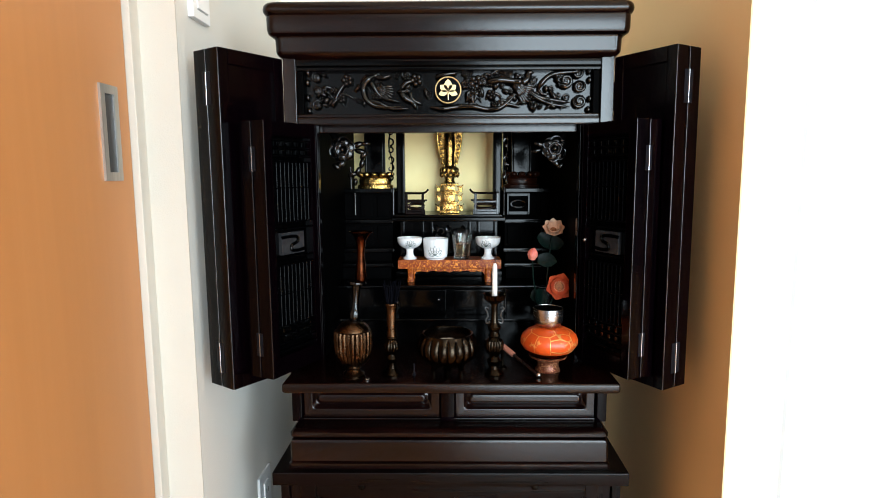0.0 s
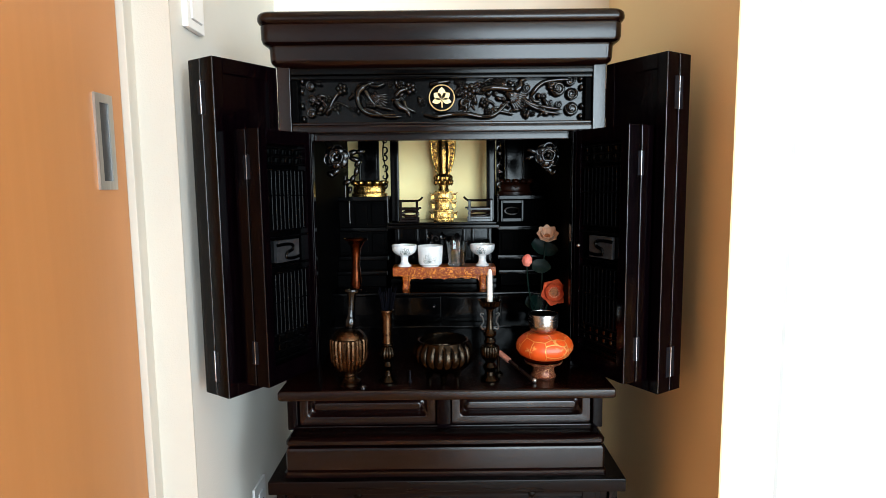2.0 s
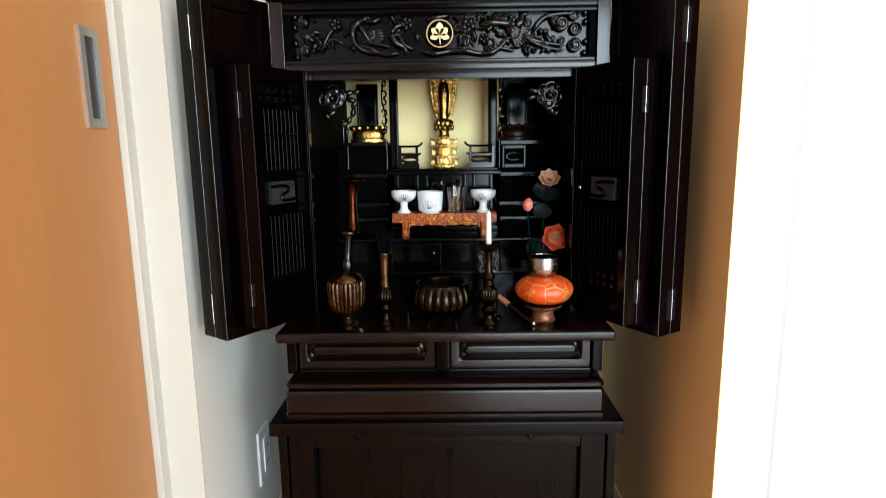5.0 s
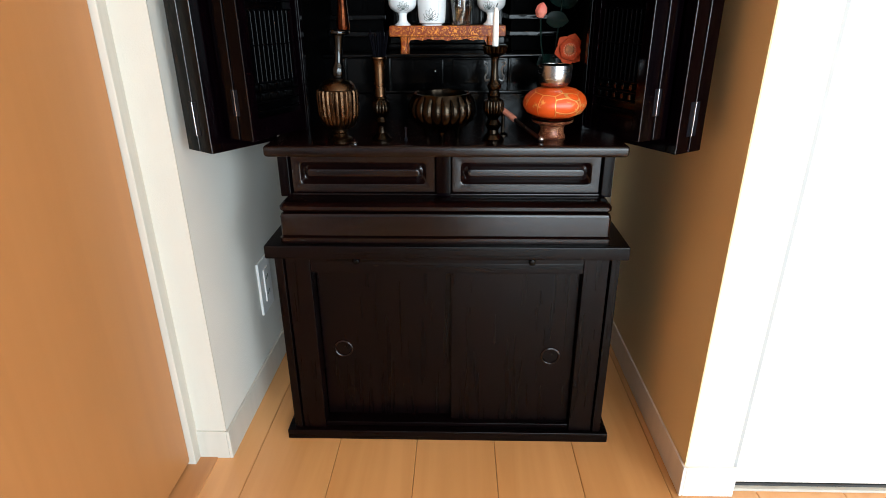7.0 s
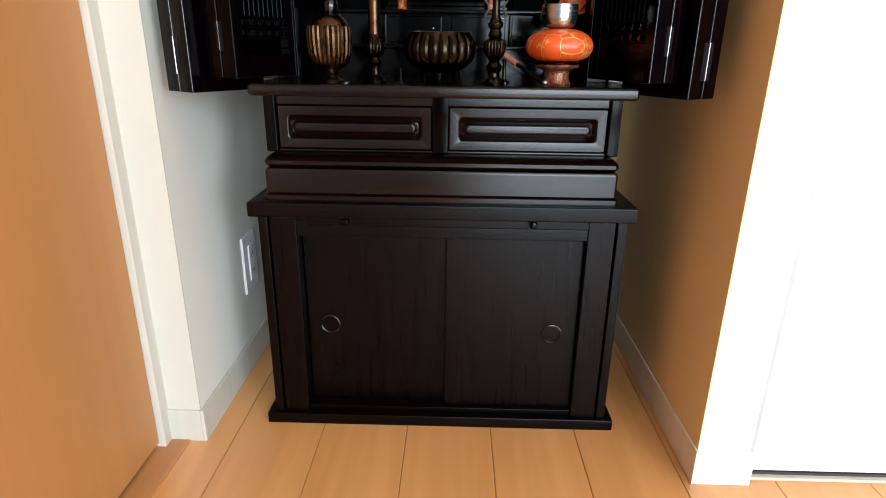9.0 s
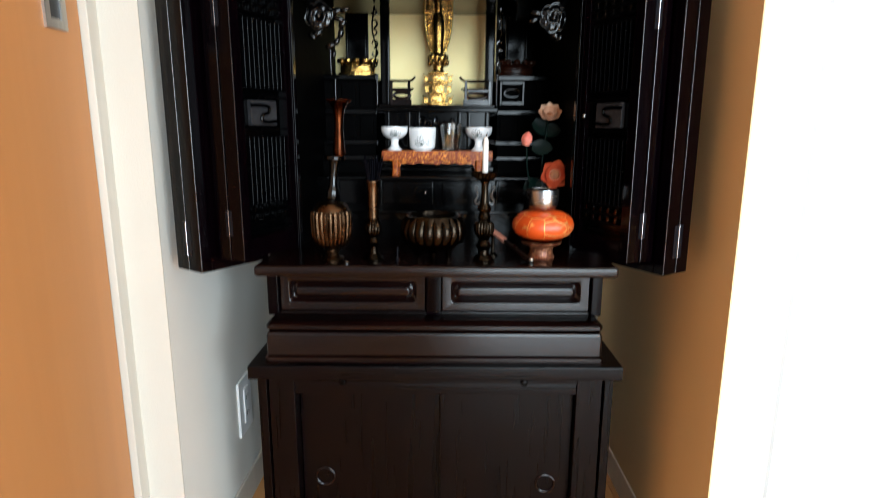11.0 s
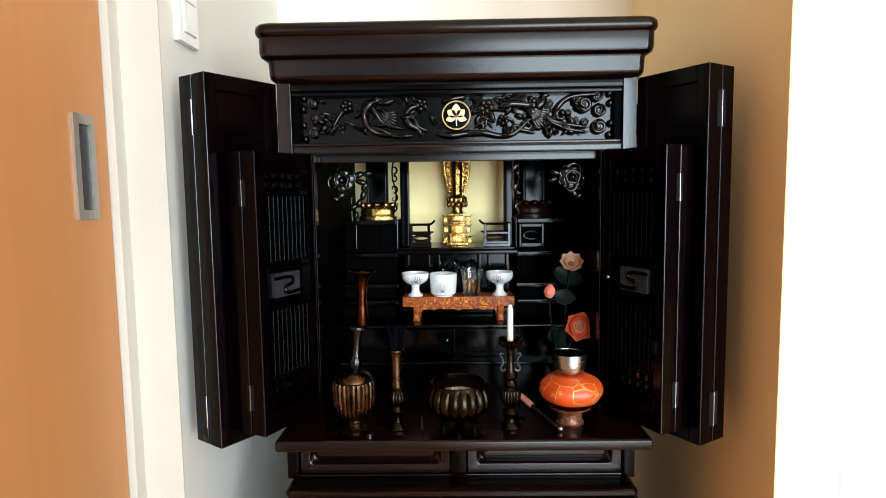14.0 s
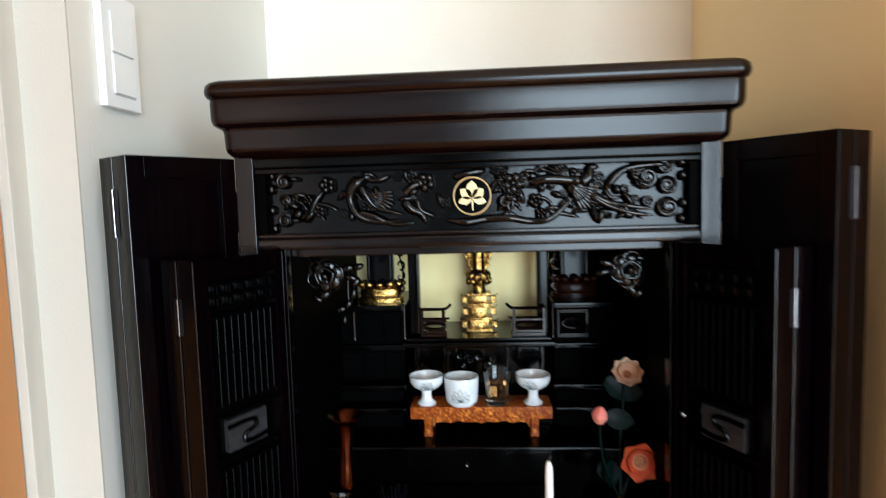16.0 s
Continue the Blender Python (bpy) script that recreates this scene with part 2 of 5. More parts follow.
WICK = surface("charred_wick", (0.02, 0.02, 0.02), (0.06, 0.05, 0.05), 300, (1, 1, 1), 0.9, 0.05, 0.2, 900)
ASH = surface("white_ash", (0.30, 0.29, 0.28), (0.74, 0.73, 0.70), 160, (1, 1, 1), 0.95, 0.03, 0.9, 600)
INCENSE = surface("incense_sticks_dark", (0.0012, 0.0012, 0.002), (0.003, 0.003, 0.005), 200, (9, 9, 1), 0.8, 0.1, 0.3, 900, gloss=0.02)
BROCADE = lined("orange_brocade", (0.62, 0.075, 0.009), (0.86, 0.40, 0.12), 31, 0.024, 0.36)
BURL = flecked("orange_burl_lacquer", (0.215, 0.033, 0.003), (0.84, 0.280, 0.026), 150, 0.30, 0.0, 0.22)
STAND_RED = flecked("copper_red_lacquer_stand", (0.10, 0.018, 0.008), (0.55, 0.27, 0.13), 260, 0.28, 0.4)
PETAL_PINK = surface("cream_pink_petal", (0.56, 0.27, 0.16), (0.70, 0.52, 0.37), 45, (1, 1, 1), 0.6, 0.06, 0.15, 300)
PETAL_RED = surface("vermilion_petal", (0.36, 0.032, 0.010), (0.55, 0.090, 0.026), 45, (1, 1, 1), 0.5, 0.06, 0.15, 300)
PETAL_BUD = surface("rose_bud_petal", (0.70, 0.12, 0.10), (0.80, 0.28, 0.20), 45, (1, 1, 1), 0.55, 0.06, 0.15, 300)
LEAF = surface("dark_green_leaf", (0.0012, 0.0060, 0.0048), (0.003, 0.012, 0.009), 40, (1, 1, 1), 0.45, 0.08, 0.2, 300, gloss=0.12)
SEED = surface("brown_flower_heart", (0.20, 0.06, 0.02), (0.40, 0.15, 0.05), 220, (1, 1, 1), 0.7, 0.06, 0.5, 600)
PINK_CLOTH = surface("pink_felt", (0.26, 0.09, 0.055), (0.34, 0.125, 0.08), 150, (1, 1, 1), 0.9, 0.05, 0.6, 900)
GREY_SEAL = surface("grey_door_seal", (0.43, 0.44, 0.44), (0.47, 0.48, 0.48), 20, (1, 1, 1), 0.6, 0.05, 0.05, 300)
# invented dark colours of unseen walls, chosen for what the lacquer reflects
UNSEEN_GREY = surface("unseen_wall_grey", (0.060, 0.064, 0.072), (0.085, 0.090, 0.100), 3.0, (1, 1, 1), 0.85, 0.05, 0.3, 420)
UNSEEN_BROWN = surface("unseen_wall_brown", (0.050, 0.022, 0.014), (0.085, 0.040, 0.024), 4.0, (6, 6, 0.4), 0.6, 0.06, 0.1, 300)
PLASTIC = surface("white_switch_plastic", (0.80, 0.81, 0.81), (0.84, 0.85, 0.85), 20, (1, 1, 1), 0.30, 0.04, 0.0, 300)
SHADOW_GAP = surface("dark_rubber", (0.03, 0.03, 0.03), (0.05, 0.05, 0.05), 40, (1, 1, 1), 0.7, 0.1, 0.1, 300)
RUSSET = surface("russet_lacquer", (0.014, 0.003, 0.0015), (0.034, 0.008, 0.003), 60, (1, 1, 1), 0.3, 0.06, 0.1, 400, gloss=0.2)
LATTICE = surface("fine_black_lattice", (0.0004, 0.0004, 0.0006), (0.0009, 0.0008, 0.0011), 60, (1, 1, 1), 0.28, 0.05, 0.1, 700, gloss=0.068)
GLASS = clear_glass("clear_glass")
# brown tint that stands in for the table's orange refracted in the glass
AMBER_FILL = clear_glass("amber_fill", (0.74, 0.47, 0.24), 1.33)
WINDOW_GLASS = clear_glass("window_glass")


# ---- mesh helpers ----
def part(name, bm, mat, parent=None, label="", m=None, smooth=0.6, local=False):
    """Links a bmesh as one mesh object under a thing; its points are given in the world unless m or local says otherwise."""
    me = bpy.data.meshes.new(name)
    if parent is not None and m is None and not local:
        bmesh.ops.transform(bm, matrix=parent.matrix_world.inverted(), verts=bm.verts)
    bmesh.ops.recalc_face_normals(bm, faces=bm.faces)
    if smooth:
        for f in bm.faces:
            f.smooth = True
        for e in bm.edges:
            if len(e.link_faces) == 2 and e.calc_face_angle(0) > smooth:
                e.smooth = False
    bm.to_mesh(me)
    bm.free()
    me.materials.append(mat)
    ob = new(name, me)
    if smooth and len(me.vertices) < 400:
        flat = ob.modifiers.new("even_faces", "WEIGHTED_NORMAL")
        flat.keep_sharp = True
    ob.parent = parent
    if m is not None:
        ob.matrix_basis = m
        if parent is not None:
            ob.matrix_world = parent.matrix_world @ m
    elif parent is not None:
        ob.matrix_world = parent.matrix_world
    if parent is not None:
        ob.matrix_parent_inverse = Matrix.Identity(4)
        ob.matrix_basis = m if m is not None else Matrix.Identity(4)
    if label:
        ob["label"] = label
    return ob


def thing(name, x, y, z, label, category, group="", turn=0.0):
    ob = new(name)
    ob.empty_display_size = 0.02
    ob.matrix_basis = pose(x, y, z, 0, 0, turn)
    ob.matrix_world = ob.matrix_basis
    return tagged(ob, label, category, group)


def box(x0, x1, y0, y1, z0, z1, bevel=0.0, seg=2, bm=None):
    bm = bm or bmesh.new()
    made = bmesh.ops.create_cube(bm, size=1.0, matrix=Matrix.Translation(((x0 + x1) / 2, (y0 + y1) / 2, (z0 + z1) / 2)) @ Matrix.Diagonal((x1 - x0, y1 - y0, z1 - z0, 1)))
    if bevel:
        edges = list({e for v in made["verts"] for e in v.link_edges})
        bmesh.ops.bevel(bm, geom=edges, offset=bevel, segments=seg, profile=0.5, affect="EDGES")
    return bm


def lathe(profile, seg=40, ribs=0, depth=0.0, ribbed=(0, 0), at=(0, 0, 0), bm=None, shape=None):
    """A turned body from rows of (radius, height); ribs cut flutes of that depth into the rows numbered in ribbed."""
    bm = bm or bmesh.new()
    rings = []
    for i, (r, z) in enumerate(profile):
        ring = []
        for k in range(seg):
            a = 2 * math.pi * k / seg
            rr = r
            if ribs and ribbed[0] <= i <= ribbed[1]:
                rr = r - depth * (1 - abs(math.sin(ribs * a / 2)) ** 0.6)
            sx, sy = shape(a) if shape else (1, 1)
            ring.append(bm.verts.new((at[0] + rr * sx * math.cos(a), at[1] + rr * sy * math.sin(a), at[2] + z)))
        rings.append(ring)
    for lo, hi in zip(rings, rings[1:]):
        for k in range(seg):
            bm.faces.new((lo[k], lo[(k + 1) % seg], hi[(k + 1) % seg], hi[k]))
    for ring, r in ((rings[0], profile[0][0]), (rings[-1], profile[-1][0])):
        if r > 1e-6:
            bm.faces.new(ring)
    bmesh.ops.remove_doubles(bm, verts=bm.verts, dist=1e-6)
    return bm


def tube(points, r0, r1=None, seg=6, bm=None, flat=1.0, pointed=False):
    """A round rod along points, tapering from r0 to r1; a pointed one narrows to both ends."""
    bm = bm or bmesh.new()
    r1 = r0 if r1 is None else r1
    pts = [Vector(p) for p in points]
    rings = []
    side = None
    for i, p in enumerate(pts):
        d = (pts[min(i + 1, len(pts) - 1)] - pts[max(i - 1, 0)]).normalized()
        if side is None:
            side = d.orthogonal().normalized()
        side = (side - d * side.dot(d)).normalized()
        up = d.cross(side)
        f = i / (len(pts) - 1)
        r = (r0 + (r1 - r0) * f) * (min(1.0, 0.22 + f / 0.16, 0.22 + (1 - f) / 0.22) if pointed else 1.0)
        rings.append([bm.verts.new(p + (side * math.cos(2 * math.pi * k / seg) + up * math.sin(2 * math.pi * k / seg) * flat) * r) for k in range(seg)])
    for a, b in zip(rings, rings[1:]):
        for k in range(seg):
            bm.faces.new((a[k], a[(k + 1) % seg], b[(k + 1) % seg], b[k]))
    bm.faces.new(rings[0])
    bm.faces.new(rings[-1])
    return bm


def blob(centre, radii, turn=(0, 0, 0), bm=None, sub=2):
    bm = bm or bmesh.new()
    m = Matrix.LocRotScale(centre, Euler([radians(a) for a in turn]), radii)
    bmesh.ops.create_icosphere(bm, subdivisions=sub, radius=1.0, matrix=m)
    return bm


def rounded_ring(x0, x1, y0, y1, r, n=5):
    """Corner points of a rectangle with rounded front corners and square back ones."""
    pts = [(x1, y1), (x0, y1)]
    for k in range(n + 1):
        a = math.pi + math.pi / 2 * k / n
        pts.append((x0 + r + r * math.cos(a), y0 + r + r * math.sin(a)))
    for k in range(n + 1):
        a = 1.5 * math.pi + math.pi / 2 * k / n
        pts.append((x1 - r + r * math.cos(a), y0 + r + r * math.sin(a)))
    return pts


def moulding(cx, half, y0, y1, profile, r=0.012, bm=None):
    """A stacked moulding: rows of (height, inset) over a plan with rounded front corners."""
    bm = bm or bmesh.new()
    rings = []
    for z, inset in profile:
        rings.append([bm.verts.new((x, y, z)) for x, y in rounded_ring(cx - half + inset, cx + half - inset, y0 + inset, y1, max(0.003, r - inset * 0.3))])
    for a, b in zip(rings, rings[1:]):
        for k in range(len(a)):
            bm.faces.new((a[k], a[(k + 1) % len(a)], b[(k + 1) % len(a)], b[k]))
    bm.faces.new(rings[0])
    bm.faces.new(rings[-1])
    return bm


def rounded_outline(hw, hh, r, n=6):
    pts = []
    for cx, cz, a0 in ((hw - r, hh - r, 0), (-hw + r, hh - r, 90), (-hw + r, -hh + r, 180), (hw - r, -hh + r, 270)):
        for k in range(n + 1):
            a = radians(a0 + 90 * k / n)
            pts.append((cx + r * math.cos(a), cz + r * math.sin(a)))
    return pts


def spiral(cx, cz, y, r, turns, start, hand=1, n=22, lift=0.004):
    out = []
    for k in range(n + 1):
        f = k / n
        a = radians(start) + hand * 2 * math.pi * turns * f
        out.append((cx + r * (1 - 0.82 * f) * math.cos(a), y - lift * f, cz + r * (1 - 0.82 * f) * math.sin(a)))
    return out


def curve_through(points, n=18):
    """A smooth line through the points."""
    p = [Vector(points[0])] + [Vector(q) for q in points] + [Vector(points[-1])]
    out = []
    for i in range(1, len(p) - 2):
        for k in range(n):
            t = k / n
            a, b, c, d = p[i - 1], p[i], p[i + 1], p[i + 2]
            out.append(0.5 * (2 * b + (c - a) * t + (2 * a - 5 * b + 4 * c - d) * t * t + (3 * b - a - 3 * c + d) * t ** 3))
    out.append(p[-2])
    return out


def joined(*meshes):
    bm = meshes[0]
    for other in meshes[1:]:
        me = bpy.data.meshes.new("join")
        other.to_mesh(me)
        other.free()
        bm.from_mesh(me)
        bpy.data.meshes.remove(me)
    return bm


def structure(name, bm, mat, label, category="wall"):
    return tagged(part(name, bm, mat, smooth=0.5), label, category, kind="structure")


# ---- the room ----
NL, NR, NB = -0.414, 0.407, 1.775      # the niche: left, right, back
CEIL = 2.40
BASE_H = 0.062
floor = structure("floor", box(-0.70, 4.95, -3.85, 1.95, -0.06, -0.004), SHADOW_GAP, "pale maple plank floor with fine dark joints", "floor")
structure("ceiling", box(-0.70, 4.95, -3.85, 1.95, CEIL, CEIL + 0.06), CEILING, "plain white papered ceiling", "ceiling")
structure("wall_niche_left", box(-0.58, NL, 1.209, 1.90, 0, CEIL), WALLPAPER_SHADED, "cream wallpapered side of the altar niche, greyed for shade")
# thin added sheet whose darker colour tones down direct window light
structure("wall_niche_left_end", box(-0.470, NL, 1.2065, 1.209, BASE_H, CEIL), WALLPAPER_DIMMED, "cream wallpaper on the end of the niche wall, dimmed against window light")
structure("wall_niche_back", box(NL, NR, NB, 1.90, 0, CEIL), WALLPAPER, "cream wallpapered back of the altar niche")
structure("wall_niche_right", box(NR, 0.487, 1.134, 1.90, 0, CEIL), WALLPAPER, "cream wallpapered pier between niche and closet")
# thin sheet over the pier that carries the painted warm bounce light
structure("wall_niche_right_lining", box(NR - 0.002, NR, 1.1345, NB, BASE_H, CEIL), WALLPAPER_BOUNCE, "cream wallpaper on the side of the niche, tinted with warm bounce light")
structure("wall_closet_head", box(0.494, 1.262, 1.140, 1.26, 2.012, CEIL), WALLPAPER, "cream wallpaper above the white closet door")
structure("wall_closet_right", box(1.262, 4.80, 1.140, 1.26, 0, CEIL), WALLPAPER, "cream wallpaper beside the white closet door")
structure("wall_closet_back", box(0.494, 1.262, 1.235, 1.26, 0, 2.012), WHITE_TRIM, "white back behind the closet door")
# unseen walls, added dark to cut fill light and reflections
structure("wall_right", box(4.80, 4.92, -3.75, 1.26, 0, CEIL), UNSEEN_GREY, "unseen side wall of the room, dark grey to limit fill light")
structure("wall_left_near", box(-0.60, -0.472, -3.75, 0.33, 2.03, CEIL), UNSEEN_BROWN, "unseen upper side wall, dark brown for the lacquer's reflections")
structure("wall_left_unseen", box(-0.60, -0.478, -3.75, 0.318, 0, 2.03), UNSEEN_BROWN, "unseen wall beside the sliding door, dark brown for the lacquer's reflections")
structure("wall_left_head", box(-0.60, -0.472, 0.33, 1.209, 2.03, CEIL), WALLPAPER, "cream wallpaper above the wooden sliding door")
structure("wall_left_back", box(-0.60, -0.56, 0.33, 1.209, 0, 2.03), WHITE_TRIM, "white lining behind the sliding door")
rear = bmesh.new()
for x0, x1 in ((-0.60, 0.25), (1.95, 2.45), (4.65, 4.80)):
    box(x0, x1, -3.75, -3.62, 0, CEIL, bm=rear)
for x0, x1 in ((0.25, 1.95), (2.45, 4.65)):
    box(x0, x1, -3.75, -3.62, 2.20, CEIL, bm=rear)
    box(x0, x1, -3.75, -3.62, 0, 0.05, bm=rear)
structure("wall_rear", rear, UNSEEN_GREY, "unseen wall with two tall windows, dark grey for the lacquer's reflections")
# unseen windows, their number and size made up round the two daylight lamps
for name, x0, x1 in (("window_1", 0.25, 1.95), ("window_2", 2.45, 4.65)):
    win = structure(name, joined(box(x0, x0 + 0.05, -3.72, -3.64, 0.05, 2.20), box(x1 - 0.05, x1, -3.72, -3.64, 0.05, 2.20),
                                 box(x0 + 0.05, x1 - 0.05, -3.72, -3.64, 2.15, 2.20), box(x0 + 0.05, x1 - 0.05, -3.72, -3.64, 0.05, 0.10)), WHITE_TRIM, "unseen tall white framed window, added for the daylight", "window")
    half = (x1 - x0 - 0.10) / 2
    for wx in (x0 + 0.05, x0 + 0.05 + half):
        pn = part("pane", box(wx, wx + half, -3.685, -3.679, 0.10, 2.15), WINDOW_GLASS, win)
        pn.visible_shadow = False
structure("ground", box(-30, 30, -60, -3.8, -0.4, -0.35), surface("garden_ground", (0.10, 0.10, 0.06), (0.22, 0.19, 0.14), 1.5, rough=0.9), "garden ground outside the window", "ground")

# skirting along the niche and round the piers
structure("baseboard_left", joined(box(NL, NL + 0.006, 1.203, NB, 0, BASE_H, 0.0015), box(-0.472, NL, 1.203, 1.209, 0, BASE_H, 0.0015)), WHITE_TRIM, "white skirting along the niche wall", "baseboard")
# right skirting uses the lighter closet white, to offset the shade on this side
structure("baseboard_right", joined(box(NR - 0.006, NR, 1.128, NB, 0, BASE_H, 0.0015), box(NR, 0.494, 1.128, 1.134, 0, BASE_H, 0.0015)), WHITE_DOOR, "white skirting round the niche pier", "baseboard")
structure("baseboard_back", box(NL + 0.006, NR - 0.006, NB - 0.006, NB, 0, BASE_H), WHITE_TRIM, "white skirting along the niche back", "baseboard")
structure("trim_door_jamb", joined(box(-0.56, -0.470, 1.183, 1.209, 0, 2.03, 0.002), box(-0.56, -0.468, 0.318, 0.342, 0, 2.03, 0.002), box(-0.56, -0.468, 0.342, 1.183, 2.005, 2.03, 0.002)), WHITE_TRIM, "white jamb of the wooden sliding door", "trim")
structure("trim_door_sill", box(-0.545, -0.437, 0.33, 1.203, -0.004, 0.003, 0.001), SILL_WOOD, "orange wooden sill under the sliding door", "trim")
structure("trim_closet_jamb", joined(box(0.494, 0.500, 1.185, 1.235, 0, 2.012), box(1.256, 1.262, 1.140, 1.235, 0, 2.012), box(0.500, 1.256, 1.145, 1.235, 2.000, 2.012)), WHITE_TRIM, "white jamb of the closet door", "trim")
structure("trim_closet_seal", box(0.4872, 0.4952, 1.1385, 1.1845, 0.0055, 1.999), GREY_SEAL, "grey seal beside the closet door", "trim")
structure("trim_closet_sill", box(0.494, 1.262, 1.142, 1.235, -0.004, 0.005, 0.001), WHITE_TRIM, "pale sill with a dark track under the closet door", "trim")
structure("trim_closet_track", box(0.500, 1.256, 1.150, 1.19, 0.005, 0.010), SHADOW_GAP, "dark track of the closet door", "trim")

door = structure("door_1", box(-0.518, -0.480, 0.345, 1.181, 0.012, 2.002, 0.0015), DOOR_WOOD, "honey maple veneered sliding door, closed", "door")
# the recessed finger pull: a raised rim round a sunk dish
pull = bmesh.new()
PY, PZ, PW, PH = 1.128, 0.983, 0.021, 0.066
for dy, dz, sy, sz in ((-PW + 0.005, 0, 0.010, 2 * PH), (PW - 0.005, 0, 0.010, 2 * PH), (0, PH - 0.006, 2 * PW - 0.02, 0.012), (0, -PH + 0.006, 2 * PW - 0.02, 0.012)):
    bmesh.ops.create_cube(pull, size=1.0, matrix=Matrix.Translation((-0.479, PY + dy, PZ + dz)) @ Matrix.Diagonal((0.005, sy, sz, 1)))
handle = part("handle", pull, STEEL, door, "satin steel recessed finger pull", smooth=0)
part("dish", box(-0.4795, -0.4788, PY - PW + 0.01, PY + PW - 0.01, PZ - PH + 0.012, PZ + PH - 0.012), STEEL_DARK, handle)
closet = structure("door_2", box(0.4955, 1.254, 1.150, 1.178, 0.0125, 1.998, 0.002), WHITE_DOOR, "plain white closet door, closed", "door")


# ---- light switch and socket ----
def wall_plate(name, x, y, z, hy, hz, deep, label, category):
    p = thing(name, x, y, z, label, category)
    part("cover", box(x, x + deep, y - hy, y + hy, z - hz, z + hz, 0.0018), PLASTIC, p)
    return p


sw = wall_plate("light_switch", NL, 1.2815, 1.235, 0.0325, 0.064, 0.010, "white double light switch plate on cream wallpaper", "switch")
for z0, z1 in ((1.187, 1.2312), (1.2330, 1.2772)):
    part("rocker", box(NL + 0.0095, NL + 0.0122, 1.2625, 1.3030, z0, z1, 0.0012), PLASTIC, sw)
for z0, z1 in ((1.1850, 1.1866), (1.2316, 1.2326)):
    part("rocker_joint", box(NL + 0.0096, NL + 0.0104, 1.2630, 1.3020, z0, z1), GREY_SEAL, sw, "fine grey joint beside a rocker")
so = wall_plate("wall_socket", NL, 1.497, 0.224, 0.036, 0.061, 0.006, "white wall socket plate above the skirting", "socket")
part("insert", box(NL + 0.005, NL + 0.009, 1.484, 1.510, 0.186, 0.262, 0.0015), PLASTIC, so)
for dz in (-0.018, 0.018):
    part("slot", joined(box(NL + 0.009, NL + 0.0095, 1.491, 1.493, 0.224 + dz - 0.005, 0.224 + dz + 0.005), box(NL + 0.009, NL + 0.0095, 1.501, 1.503, 0.224 + dz - 0.005, 0.224 + dz + 0.005)), SHADOW_GAP, so)

# ---- lower cabinet ----
CX = -0.005
low = thing("altar_base_cabinet", CX, 1.45, 0, "satin dark-stained wooden cabinet with two sliding doors and a pull-out board", "cabinet")
part("plinth", box(CX - 0.313, CX + 0.313, 1.260, 1.70, 0.0, 0.021, 0.002), SATIN_FLAT, low)
part("top", box(CX - 0.302, CX + 0.302, 1.231, 1.705, 0.401, 0.4245, 0.0025), SATIN_FLAT, low)
for s in (-1, 1):
    a, b = sorted((CX + s * 0.284, CX + s * 0.299))
    part("side_panel", box(a, b, 1.268, 1.70, 0.021, 0.401, 0.0015), SATIN, low)
    a, b = sorted((CX + s * 0.238, CX + s * 0.281))
    part("post", box(a, b, 1.270, 1.30, 0.021, 0.401, 0.0015), SATIN, low)
part("back_panel", box(CX - 0.284, CX + 0.284, 1.690, 1.700, 0.021, 0.401), SATIN, low)
part("rail", box(CX - 0.238, CX + 0.238, 1.272, 1.300, 0.357, 0.3765, 0.0015), SATIN_FLAT, low)
part("bottom_rail", box(CX - 0.238, CX + 0.238, 1.276, 1.34, 0.021, 0.030, 0.001), SATIN_FLAT, low)
board = part("pull_out_board", box(CX - 0.2372, CX + 0.2372, 1.266, 1.62, 0.3785, 0.4005, 0.0012), SATIN_FLAT, low)
for kx in (-0.158, 0.141):
    part("knob", lathe([(0.0028, 0), (0.0028, 0.008), (0.0062, 0.011), (0.0068, 0.015), (0.005, 0.0185), (0.0, 0.0195)], 20), BLACK, board, "small round dark knob",
         m=Matrix.Translation(Vector((kx, 1.266, 0.3895)) - low.location) @ pose(0, 0, 0, 90, 0, 0))


def sliding_door(x0, x1, y, px, pz):
    d = part("sliding_door", box(x0, x1, y, y + 0.013, 0.0305, 0.3565, 0.0012), SATIN, low)
    at = Matrix.Translation(Vector((px, y, pz)) - low.location) @ pose(0, 0, 0, 90, 0, 0)
    ring = part("recessed_pull", lathe([(0.0135, -0.001), (0.0146, 0.0022), (0.0160, 0.0030), (0.0182, 0.0024), (0.0195, -0.001)], 36), LACQUER, d, "round sunk finger pull", m=at)
    part("pull_dish", lathe([(0.0136, -0.002), (0.0136, 0.0003), (0.0, 0.0003)], 30), SATIN, d, m=at)
    return d


sliding_door(CX + 0.008, CX + 0.2375, 1.288, 0.190, 0.180)
sliding_door(CX - 0.2375, CX + 0.022, 1.303, -0.203, 0.183)

# ---- the altar cabinet ----
AX = -0.007
FY = 1.268                                    # face of the front posts
altar = thing("household_altar", AX, 1.45, 0.4245, "dark rosewood household altar with open folding doors and carved transom", "altar")
# stepped foot
part("foot_moulding", moulding(AX, 0.2745, 1.244, 1.69, [(0.4250, 0.000), (0.4335, 0.000), (0.4355, 0.002), (0.4375, 0.005)], 0.006), LACQUER, altar)
part("foot_band", moulding(AX, 0.2730, 1.246, 1.69, [(0.4375, 0.001), (0.470, 0.001), (0.4745, 0.003), (0.4765, 0.007)], 0.006), LACQUER, altar)
